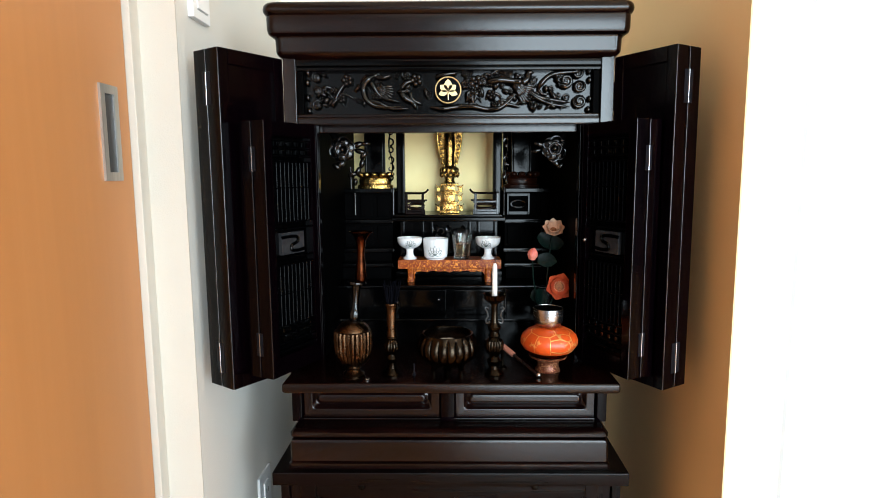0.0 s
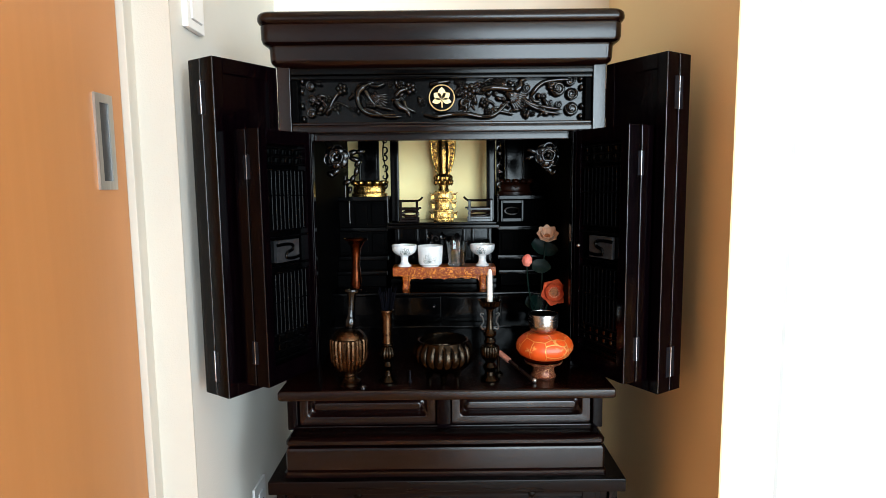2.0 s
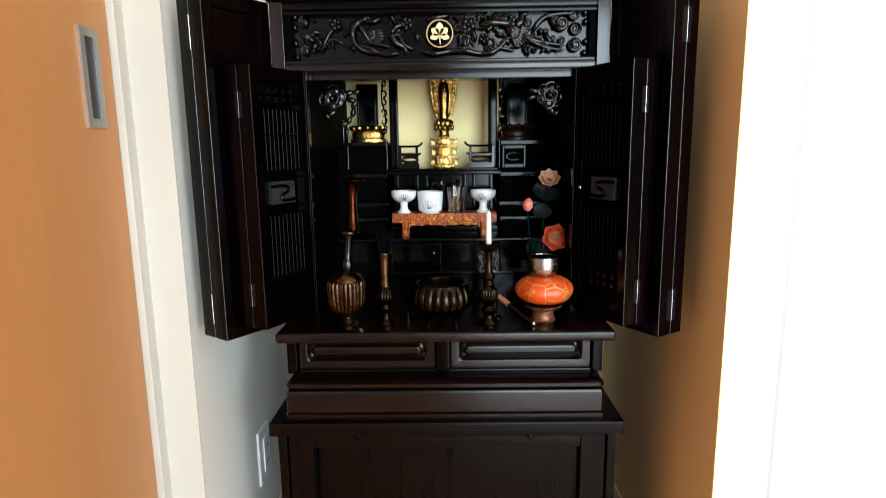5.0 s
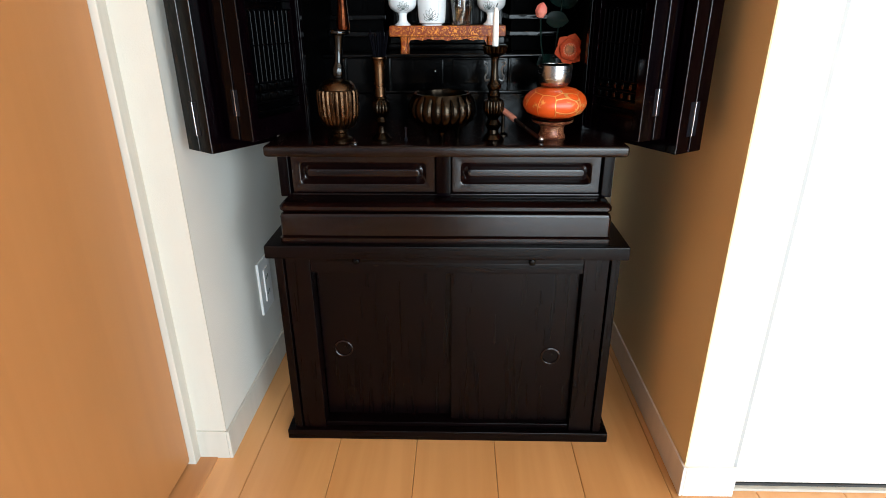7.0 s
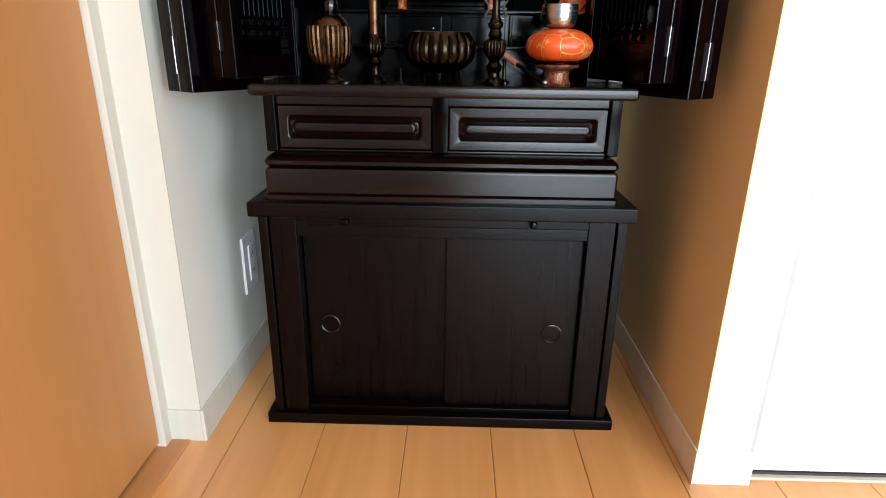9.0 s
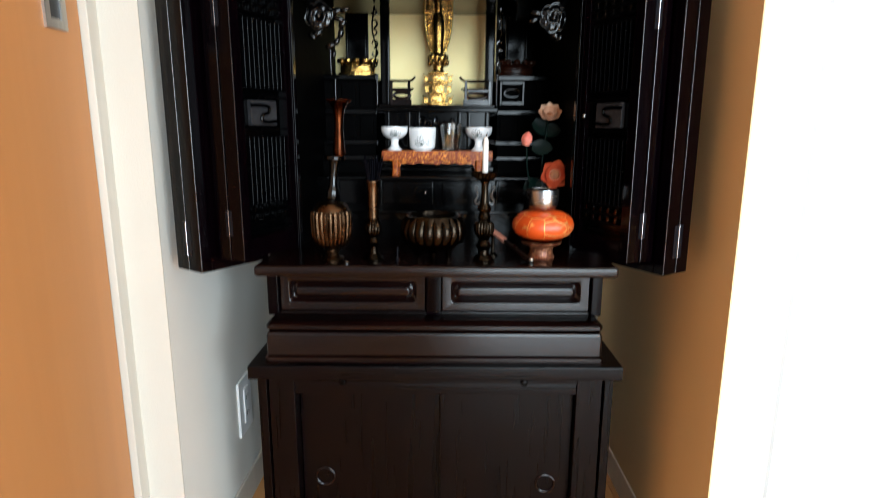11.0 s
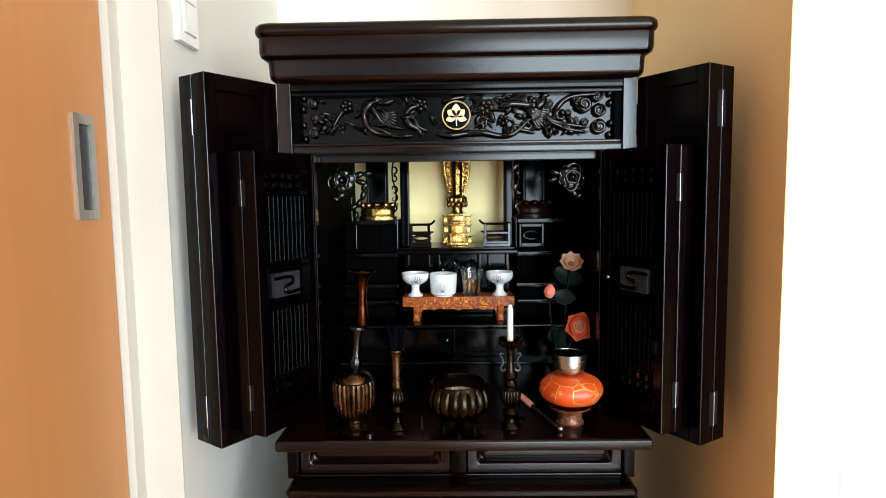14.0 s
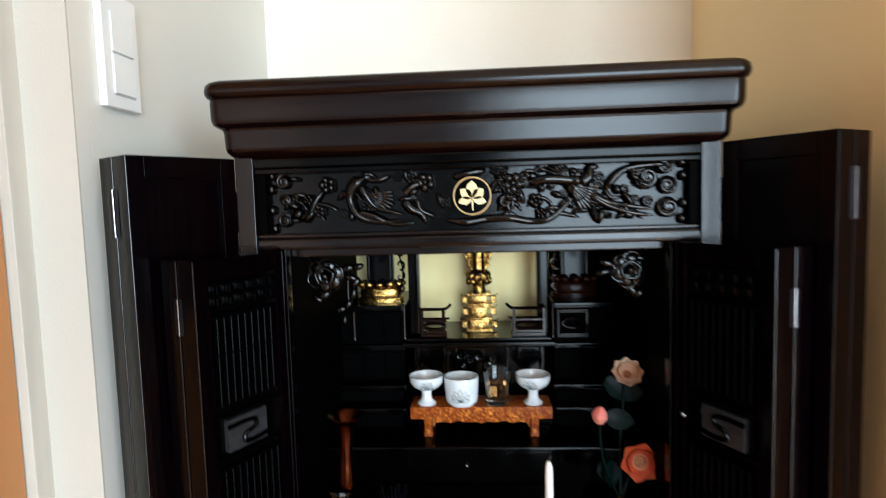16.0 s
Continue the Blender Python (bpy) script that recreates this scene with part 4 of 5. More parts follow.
for x, z, r, st, h in ((-0.036, 0.812, 0.007, 0, 1), (-0.022, 0.806, 0.008, 180, -1), (-0.006, 0.811, 0.007, 90, 1), (0.010, 0.806, 0.008, 0, -1), (0.022, 0.813, 0.006, 200, 1), (-0.030, 0.797, 0.006, 40, 1), (0.002, 0.797, 0.006, 140, -1)):
    cv = bmesh.new()
    tube(spiral(x, z, DY + 0.009, r, 1.3, st, h), 0.0026, 0.0014, 6, cv)
    part("cloud_scroll", cv, CARVED, altar, "small black carved cloud", smooth=1.0)
# stepped shelves at both sides
for s in (-1, 1):
    for z, y, x0, x1 in ((0.742, 1.468, 0.112, IN), (0.770, 1.490, 0.112, IN), (0.828, 1.512, 0.116, IN), (0.892, 1.506, 0.116, IN)):
        a, b = sorted((AX + s * x0, AX + s * x1))
        part("side_shelf", box(a, b, y, 1.672, z - 0.0045, z + 0.0045, 0.0015), BLACK, altar)
    a, b = sorted((AX + s * 0.118, AX + s * IN))
    for za, zb, y in ((0.7130, 0.7375, 1.482), (0.7465, 0.7655, 1.500), (0.7745, 0.8235, 1.524), (0.8325, 0.8875, 1.524)):
        part("side_riser", box(a, b, y, y + 0.010, za, zb), DULL, altar)
    for za, zb in ((0.7790, 0.8190), (0.8370, 0.8835)):
        for x in (0.1235, 0.158, 0.192):
            p0, p1 = sorted((AX + s * x, AX + s * (x + 0.026)))
            part("riser_panel", box(p0, p1, 1.5200, 1.5245, za, zb, 0.0015), DULL, altar)
# pillars beside the gilt recess
for x0, x1 in ((-0.1165, -0.0985), (0.0860, 0.1040)):
    part("pillar", box(x0, x1, 1.532, 1.552, 0.8420, 1.028, 0.003), BLACK, altar)
part("gilt_panel", box(-0.110, 0.097, 1.640, 1.644, 0.842, 1.028), GOLD_PAPER, altar, "plain pale gold back panel")
for s in (-1, 1):
    a, b = sorted((AX + s * 0.106, AX + s * (IN if s < 0 else 0.124)))
    part("gilt_panel", box(a, b, 1.650, 1.654, 0.8965, 1.028), GOLD_PAPER, altar, "plain pale gold back panel")
    # pierced side carving against the pillar
    w = bmesh.new()
    px = AX + s * 0.114
    for z, r, st, h in ((1.012, 0.008, 90, 1), (0.994, 0.009, 270, -1), (0.975, 0.008, 90, 1), (0.957, 0.009, 270, -1), (0.938, 0.008, 60, 1), (0.920, 0.007, 270, -1)):
        tube(spiral(px + s * 0.008, z, 1.536, r, 0.85, st, h * s, lift=0.002), 0.0020, 0.0012, 5, w)
    tube(curve_through([(px + s * 0.006, 1.538, 1.026), (px + s * 0.011, 1.538, 0.985), (px + s * 0.004, 1.538, 0.945), (px + s * 0.010, 1.538, 0.905)], 8), 0.0018, 0.0013, 5, w)
    part("pierced_carving", w, CARVED, altar, "pierced scroll carving", smooth=1.0)
    # carved rose bracket under the transom
    bx, bz, by = AX + s * 0.183, 0.968, 1.322
    arm = joined(tube(curve_through([(AX + s * 0.214, by + 0.010, 1.010), (AX + s * 0.200, by + 0.009, 0.994), (bx + s * 0.006, by + 0.008, bz + 0.004)], 6), 0.006, 0.006, 8))
    bracket = part("carved_bracket", arm, DULL, altar, "glossy black carved rose bracket", smooth=1.0)
    for j in range(6):
        a = 2 * math.pi * j / 6 + 0.3
        c, d = math.cos(a), math.sin(a)
        part("petal", blob((bx + 0.0118 * c, by + 0.002, bz + 0.0110 * d), (0.0105, 0.0045, 0.0112), (0, -math.degrees(a), 0)), CARVED, bracket, smooth=1.0)
        part("petal_rim", tube([(bx + (0.0125 + 0.0098 * math.cos(f)) * c - 0.0105 * math.sin(f) * d, by - 0.0012, bz + (0.0120 + 0.0098 * math.cos(f)) * d + 0.0105 * math.sin(f) * c) for f in (-1.5, -1.0, -0.5, 0, 0.5, 1.0, 1.5)], 0.0009, seg=6), CARVED, bracket, smooth=1.0)
    part("rose_ring", tube([(bx + (0.0108 + 0.0008 * math.sin(f * 1.5)) * math.cos(f * 0.3), by - 0.0060, bz + (0.0100 + 0.0008 * math.sin(f * 1.5)) * math.sin(f * 0.3)) for f in range(22)], 0.0022, seg=8), CARVED, bracket, smooth=1.0)
    part("rose_heart", blob((bx, by - 0.005, bz), (0.0052, 0.0045, 0.0050)), CARVED, bracket, smooth=1.0)
    trail = () if s > 0 else ((-0.036, -0.010, 0.009, 0.0050, 50), (-0.033, -0.024, 0.009, 0.0048, 75), (-0.026, -0.037, 0.008, 0.0046, 60), (-0.016, -0.043, 0.009, 0.0050, 20), (-0.021, -0.056, 0.007, 0.0040, 80), (-0.040, 0.010, 0.008, 0.0045, 15))
    for ox, oz, lx, lz, tl in trail + ((-0.026, 0.008, 0.010, 0.0055, 20), (-0.030, -0.003, 0.010, 0.0050, -15), (0.004, -0.025, 0.010, 0.0060, 35), (0.012, -0.029, 0.008, 0.005, -30)):
        part("leaf", blob((bx + s * ox, by + 0.003, bz + oz), (lx, 0.0045, lz), (0, s * tl, 0)), CARVED, bracket, smooth=1.0)
part("inner_lintel", box(L, R, 1.296, 1.312, 0.994, 1.028, 0.002), LACQUER, altar)


def railing(x_end, x_open, s):
    """Half of the low altar railing: posts, two rails and a pierced panel, its top rail turned up at the free end."""
    bm = bmesh.new()
    y = 1.522
    tip = x_open
    tube(curve_through([(x_end, y, 0.8865), (x_open + s * 0.012, y, 0.8865), (x_open + s * 0.003, y, 0.8885), (tip - s * 0.003, y, 0.8945)], 6), 0.0026, 0.0020, 8, bm)
    tube([(x_end, y, 0.8715), (tip - s * 0.0, y, 0.8715)], 0.0020, seg=6, bm=bm)
    for px in (x_end + (-s) * 0.003, x_open + s * 0.009):
        box(px - 0.0026, px + 0.0026, y - 0.0026, y + 0.0026, 0.8420, 0.8870, 0.0006, 1, bm)
    mid = (x_end + x_open) / 2
    tube([(mid + abs(x_end - x_open) * 0.36 * math.cos(k * math.pi / 10), y, 0.8595 + 0.0052 * math.sin(k * math.pi / 10)) for k in range(21)], 0.0030, seg=6, bm=bm)
    a, b = sorted((x_end, x_open + s * 0.004))
    box(a, b, y - 0.0022, y + 0.0022, 0.8420, 0.8480, 0.0006, 1, bm)
    box(a, b, y - 0.0014, y + 0.0014, 0.8480, 0.8525, 0.0005, 1, bm)
    box(a, b, y - 0.0014, y + 0.0014, 0.8665, 0.8705, 0.0005, 1, bm)
    return bm


for px, z0, z1 in ((-0.2085, 0.8965, 0.940), (-0.201, 0.8420, 0.8875), (-0.1215, 0.8420, 0.898), (0.1075, 0.8420, 0.898)):
    part("shelf_post", lathe([(0.0030, z0), (0.0030, z0 + 0.003), (0.0024, z0 + 0.004), (0.0024, z1 - 0.004), (0.0030, z1 - 0.003), (0.0030, z1)], 14, at=(px, 1.512, 0)), LACQUER_POST, altar, "slim round black post")
part("railing", railing(-0.098, -0.052, -1), LACQUER_POST, altar, "low black altar railing")
guard = bmesh.new()
for x0, x1, z0, z1 in ((0.1135, 0.1175, 0.8420, 0.8860), (0.1565, 0.1605, 0.8420, 0.8860), (0.1175, 0.1565, 0.8800, 0.8860), (0.1175, 0.1565, 0.8420, 0.8490)):
    box(x0, x1, 1.5085, 1.5125, z0, z1, 0.0006, 1, guard)
tube([(0.137 + 0.0150 * math.cos(k * math.pi / 10), 1.511, 0.8645 + 0.0075 * math.sin(k * math.pi / 10)) for k in range(21)], 0.0028, seg=6, bm=guard)
part("rail_panel", guard, BLACK, altar, "small framed black panel with an oval")
part("railing", railing(0.098, 0.040, 1), LACQUER_POST, altar, "low black altar railing")

# ---- things on the altar ----
FZ = 0.607                                    # the altar floor


def at_base(ob, bm):
    bmesh.ops.translate(bm, verts=bm.verts, vec=ob.location)
    return bm


# gilt statue on its tiered stand, one plain mesh
st = bmesh.new()
SX, SY, SZ = -0.005, 1.566, 0.842
for hw, hd, z0, z1 in ((0.0205, 0.018, 0.0, 0.006), (0.0150, 0.015, 0.006, 0.021), (0.0205, 0.018, 0.021, 0.0245), (0.0120, 0.012, 0.0245, 0.041), (0.0190, 0.0165, 0.041, 0.0445),
                       (0.0215, 0.019, 0.0445, 0.0475), (0.0120, 0.0115, 0.0475, 0.060), (0.0190, 0.0155, 0.060, 0.0640)):
    box(SX - hw * 1.02, SX + hw * 1.02, SY - hd, SY + hd, SZ + z0, SZ + z1, 0.0012, 2, st)
for hw, z in ((0.0245, 0.012), (0.0225, 0.034), (0.0235, 0.053)):
    for sx in (-1, 1):
        box(SX + sx * hw - 0.0045, SX + sx * hw + 0.0045, SY + 0.001, SY + 0.008, SZ + z - 0.008, SZ + z + 0.003, 0.001, 1, st)
        tube([(SX + sx * (hw - 0.008), SY, SZ + z + 0.004), (SX + sx * (hw + 0.003), SY, SZ + z + 0.0045), (SX + sx * (hw + 0.0065), SY, SZ + z + 0.0080)], 0.0017, 0.0011, 6, st)
lathe([(0.0, 0.064), (0.013, 0.0645), (0.0105, 0.071), (0.0115, 0.077), (0.0165, 0.0805), (0.0195, 0.086), (0.0215, 0.092), (0.0205, 0.096), (0.0150, 0.100), (0.0, 0.101)], 60, 9, 0.0040, (4, 7), (SX, SY, SZ), st)
for k in range(9):
    a = 2 * math.pi * k / 9
    blob((SX + 0.0175 * math.cos(a), SY + 0.0175 * math.sin(a), SZ + 0.083), (0.0052, 0.0052, 0.0075), bm=st, sub=1)
lathe([(0.0, 0.099), (0.0115, 0.101), (0.0105, 0.120), (0.0125, 0.145), (0.0110, 0.170), (0.006, 0.176), (0.0075, 0.186), (0.0, 0.196)], 28, 9, 0.0018, (1, 4), (SX, SY, SZ), st)
for k, sx in enumerate((-1, 1)):
    tube(curve_through([(SX + sx * 0.010, SY + 0.006, SZ + 0.100), (SX + sx * 0.0185, SY + 0.008, SZ + 0.120), (SX + sx * 0.0245, SY + 0.009, SZ + 0.150), (SX + sx * 0.0265, SY + 0.009, SZ + 0.186)], 8), 0.0030, 0.0030, 7, st)
    for j in range(9):
        blob((SX + sx * (0.0145 + 0.0009 * j), SY + 0.0055, SZ + 0.108 + 0.009 * j), (0.0048, 0.0030, 0.0042), (0, 25 * sx, 0), st, 1)
lathe([(0.0, 0.098), (0.009, 0.100), (0.0185, 0.122), (0.0240, 0.150), (0.0262, 0.170), (0.0262, 0.186), (0.0, 0.1865)], 40, 14, 0.0012, (1, 5), (SX, SY + 0.0085, SZ), st, shape=lambda a: (1.0, 0.12))
statue = tagged(part("gilt_statue", st, GOLD, smooth=0.7), "small gilt statue on a tiered pedestal before a gold panel", "statue")


def memorial_tablet(x, y, z, gilt, label):
    t = thing("memorial_tablet", x, y, z, label, "tablet", "memorial tablets")
    base = bmesh.new()
    mat = GOLD if gilt else RUSSET
    lathe([(0.038, 0.0), (0.038, 0.006), (0.033, 0.008), (0.0345, 0.012), (0.0345, 0.018), (0.033, 0.021), (0.037, 0.0245), (0.030, 0.0265), (0.0, 0.0270)], 40, 12, 0.003, (4, 5), shape=lambda a: (1.0, 0.55), bm=base)
    part("lotus_base", base, mat, t, m=Matrix.Identity(4))
    petals = bmesh.new()
    for k in range(12):
        a = 2 * math.pi * k / 12
        blob((0.034 * math.cos(a), 0.019 * math.sin(a), 0.0290), (0.0072, 0.005, 0.0055), bm=petals)
    part("lotus_petals", petals, mat, t, m=Matrix.Identity(4))
    part("tablet_board", joined(box(-0.0175, 0.0175, -0.003, 0.003, 0.026, 0.118, 0.0015), box(-0.021, 0.021, -0.004, 0.004, 0.026, 0.033, 0.0015), box(-0.022, -0.0175, -0.004, 0.004, 0.033, 0.118, 0.001), box(0.0175, 0.022, -0.004, 0.004, 0.033, 0.118, 0.001)), BLACK, t, m=Matrix.Identity(4))
    return t


memorial_tablet(-0.163, 1.552, 0.8965, True, "black memorial tablet on a gilt lotus base")
memorial_tablet(0.150, 1.572, 0.8965, False, "black memorial tablet on a russet lacquer base")

# ---- offering table and its cups ----
TX, TY, TZ = -0.0055, 1.484, 0.7125
tray = thing("offering_table", TX, TY, TZ, "low orange-brown burl lacquered offering table with gold flecks", "table")
part("tabletop", box(-0.1025, 0.1025, -0.040, 0.012, 0.0265, 0.0445, 0.0012), BURL, tray, m=Matrix.Identity(4))
ap = bmesh.new()
edge = [(-0.070, 0.013), (-0.066, 0.020), (-0.055, 0.0215), (-0.045, 0.0195), (-0.034, 0.0225), (-0.020, 0.0205), (-0.008, 0.0215), (0.0, 0.0185), (0.008, 0.0215), (0.020, 0.0205), (0.034, 0.0225), (0.045, 0.0195), (0.055, 0.0215), (0.066, 0.020), (0.070, 0.013)]
for (xa, za), (xb, zb) in zip(edge, edge[1:]):
    q = [ap.verts.new(p) for p in ((xa, -0.036, za), (xb, -0.036, zb), (xb, -0.036, 0.0265), (xa, -0.036, 0.0265), (xa, -0.031, za), (xb, -0.031, zb), (xb, -0.031, 0.0265), (xa, -0.031, 0.0265))]
    for f in ((0, 1, 2, 3), (7, 6, 5, 4), (0, 4, 5, 1), (3, 2, 6, 7)):
        ap.faces.new([q[i] for i in f])
bmesh.ops.remove_doubles(ap, verts=ap.verts, dist=1e-5)
part("apron", ap, BURL, tray, "scalloped apron", m=Matrix.Identity(4), smooth=0)
for lx in (-0.0775, 0.0775):
    for ly in (-0.0315, 0.0035):
        leg = moulding(0, 0.0068, -0.0055, 0.0055, [(0.0, 0.0), (0.004, 0.0004), (0.012, 0.0012), (0.0265, 0.0)], 0.002)
        part("leg", leg, BURL, tray, m=Matrix.Translation((lx, ly, 0)))
TOP = TZ + 0.0445


def lotus_lines(bm, radius, z0, ang, size):
    """Thin painted outlines of a lotus with pointed petals on a cup's side; radius is a function of height."""
    for da, ln in ((0, 1.0), (0.50, 0.95), (-0.50, 0.95), (0.98, 0.88), (-0.98, 0.88), (1.38, 0.72), (-1.38, 0.72)):
        pts = []
        for j in range(17):
            f = j / 8 if j <= 8 else (16 - j) / 8
            side = 1 if j <= 8 else -1
            along, across = size * ln * f, side * size * 0.17 * math.sin(math.pi * f) ** 0.9
            u = along * math.sin(da) + across * math.cos(da)
            z = z0 + along * math.cos(da) - across * math.sin(da)
            r = radius(z) + 0.0002
            a = ang + u / r
            pts.append((r * math.cos(a), r * math.sin(a), z))
        tube(pts, 0.00042, seg=4, bm=bm)


def stem_cup(x, y, turn):
    c = thing("stem_cup", x, y, TOP, "white porcelain stem cup with grey-green lotus drawing", "cup", "cups on the offering table", turn)
    prof = [(0.0135, 0.0), (0.0140, 0.002), (0.0100, 0.005), (0.0075, 0.009), (0.0070, 0.016), (0.0085, 0.021), (0.0150, 0.0235), (0.0215, 0.0285), (0.0245, 0.034), (0.0252, 0.0415), (0.0250, 0.0432),
            (0.0238, 0.0432), (0.0230, 0.035), (0.0195, 0.0295), (0.010, 0.0265), (0.0, 0.026)]
    part("cup_body", lathe(prof, 40), PORCELAIN, c, m=Matrix.Identity(4))
    deco = bmesh.new()
    def rad(z):
        zz = [(0.0215, 0.0085), (0.0235, 0.0150), (0.0285, 0.0215), (0.034, 0.0245), (0.0415, 0.0252), (0.05, 0.0252)]
        for (za, ra), (zb, rb) in zip(zz, zz[1:]):
            if z <= zb:
                return ra + (rb - ra) * (z - za) / (zb - za)
        return 0.0252
    lotus_lines(deco, rad, 0.0265, radians(-90), 0.0140)
    part("painted_lotus", deco, INK, c, "grey-green lotus drawing", m=Matrix.Identity(4))
    return c


stem_cup(-0.085, 1.462, 8)
stem_cup(0.0715, 1.462, -14)
tea = thing("tea_cup", -0.033, 1.460, TOP, "straight white porcelain tea cup with grey-green lotus drawing", "cup", "cups on the offering table")
part("cup_body", lathe([(0.0175, 0.0), (0.0180, 0.002), (0.0225, 0.0045), (0.0238, 0.010), (0.0250, 0.030), (0.0254, 0.0405), (0.0250, 0.0418), (0.0238, 0.0412), (0.0232, 0.010), (0.0, 0.007)], 44), PORCELAIN, tea, m=Matrix.Identity(4))
dec = bmesh.new()
lotus_lines(dec, lambda z: 0.0234 + 0.0020 * min(1, z / 0.04), 0.010, radians(-92), 0.0190)
part("painted_lotus", dec, INK, tea, "grey-green lotus drawing", m=Matrix.Identity(4))
gl = thing("drinking_glass", 0.0195, 1.462, TOP, "clear flared drinking glass with a thick base", "glass", "cups on the offering table")
part("glass_body", lathe([(0.0, 0.0), (0.0150, 0.0), (0.0162, 0.0015), (0.0212, 0.0495), (0.0207, 0.0500), (0.0202, 0.0495), (0.0152, 0.008), (0.0, 0.007)], 44), GLASS, gl, m=Matrix.Identity(4))

# added filling; its tint paints the refracted table colour
part("tea", lathe([(0.0, 0.0074), (0.0150, 0.0084), (0.0178, 0.0300), (0.0179, 0.0308), (0.0, 0.0306)], 44), AMBER_FILL, gl, "clear brown filling, tinted for the table refracted in the glass", m=Matrix.Identity(4))

# ---- brass vessels on the altar floor ----
vase = thing("flower_vase", -0.1590, 1.205, FZ, "aged bronze vase with fluted belly and slender trumpet neck", "vase")
part("belly", lathe([(0.0165, 0.0), (0.0172, 0.003), (0.0122, 0.006), (0.0100, 0.010), (0.0118, 0.0125), (0.0105, 0.0150), (0.0190, 0.0180), (0.0258, 0.026), (0.0292, 0.038), (0.0306, 0.054), (0.0308, 0.068), (0.0298, 0.0725), (0.0262, 0.0735), (0.0250, 0.0780), (0.0190, 0.0845), (0.0085, 0.0880)], 96, 24, 0.0022, (7, 11)), BRONZE, vase, m=Matrix.Identity(4))
part("neck", lathe([(0.0078, 0.082), (0.0065, 0.086), (0.0082, 0.0900), (0.0098, 0.0945), (0.0102, 0.1010), (0.0078, 0.1060), (0.0062, 0.1120), (0.0060, 0.1260), (0.0068, 0.1400), (0.0085, 0.1460), (0.0150, 0.1480), (0.0155, 0.1500), (0.0148, 0.1520), (0.0090, 0.1530)], 40, 10, 0.0012, (3, 4)), CARVED, vase, m=pose(-0.0045, 0, 0, 0, 4.6, 0))
part("trumpet", lathe([(0.0082, 0.1525), (0.0092, 0.158), (0.0078, 0.172), (0.0062, 0.190), (0.0066, 0.205), (0.0085, 0.217), (0.0130, 0.2255), (0.0185, 0.2290), (0.0187, 0.2300), (0.0120, 0.2262), (0.0060, 0.215)], 40), COPPER, vase, "brown copper trumpet mouth", m=pose(0.0110, 0, 0, 0, 1.2, 0))

ince = thing("incense_holder", -0.0975, 1.205, FZ, "slender bronze incense stick holder on a turned foot", "incense holder")
part("tube_body", lathe([(0.0150, 0.0), (0.0155, 0.003), (0.0120, 0.006), (0.0070, 0.011), (0.0058, 0.019), (0.0075, 0.024), (0.0092, 0.027), (0.0070, 0.031), (0.0062, 0.034)], 36), DARK_BRONZE, ince, m=Matrix.Identity(4))
part("collar", lathe([(0.0062, 0.033), (0.0110, 0.037), (0.0135, 0.043), (0.0138, 0.049), (0.0115, 0.055), (0.0090, 0.058), (0.0100, 0.0605), (0.0085, 0.063)], 60, 14, 0.0018, (1, 4)), DARK_BRONZE, ince, "fluted collar", m=Matrix.Identity(4))
part("tube", lathe([(0.0080, 0.062), (0.0078, 0.080), (0.0085, 0.105), (0.0098, 0.113), (0.0112, 0.1145), (0.0112, 0.1165), (0.0095, 0.117), (0.0090, 0.110), (0.0, 0.108)], 36), BRONZE, ince, m=Matrix.Identity(4))
sticks = thing("incense_sticks", -0.0975, 1.205, FZ + 0.108, "bundle of dark incense sticks fanned out of the holder", "incense")
random.seed(11)
for k in range(26):
    a, r = random.uniform(0, 2 * math.pi), 0.0075 * math.sqrt(random.random())
    part("stick", tube([(r * math.cos(a), r * math.sin(a), 0.001), (r * 2.1 * math.cos(a), r * 2.1 * math.sin(a), random.uniform(0.036, 0.045))], 0.00085, seg=5), INCENSE, sticks, m=Matrix.Identity(4))

burn = thing("incense_burner", -0.0090, 1.212, FZ, "round dark bronze incense burner with fluted melon body", "incense burner")
part("bowl", lathe([(0.0, 0.0135), (0.020, 0.0140), (0.034, 0.0200), (0.0445, 0.0285), (0.0492, 0.0385), (0.0495, 0.0465), (0.0478, 0.0545), (0.0448, 0.0605), (0.0418, 0.0645), (0.0408, 0.0668), (0.0388, 0.0674), (0.0372, 0.0660), (0.0366, 0.0600), (0.0362, 0.0460), (0.0, 0.0400)], 160, 20, 0.0030, (2, 7)), DARK_BRONZE, burn, m=Matrix.Identity(4))
for a in (-90, 30, 150):
    part("foot", lathe([(0.0030, 0.0), (0.0045, 0.002), (0.0048, 0.007), (0.0068, 0.015), (0.0, 0.018)], 16), DARK_BRONZE, burn, m=pose(0.026 * math.cos(radians(a)), 0.026 * math.sin(radians(a)), 0))
ash = bmesh.new()
lathe([(0.0355, 0.0560), (0.0310, 0.0580), (0.020, 0.0606), (0.0, 0.0611)], 36, bm=ash)
random.seed(3)
for k in range(70):
    a, r = random.uniform(0, 2 * math.pi), 0.020 * math.sqrt(random.random())
    blob((r * math.cos(a), r * math.sin(a), 0.0606), (random.uniform(0.0012, 0.0026),) * 3, bm=ash, sub=1)
bmesh.ops.translate(ash, verts=ash.verts, vec=(0, 0, -0.0095))
part("ash", ash, ASH, burn, "crumbly white ash", m=Matrix.Identity(4))

cand = thing("candlestick", 0.0655, 1.205, FZ, "dark bronze candlestick with fluted cup and two scroll ears", "candlestick")
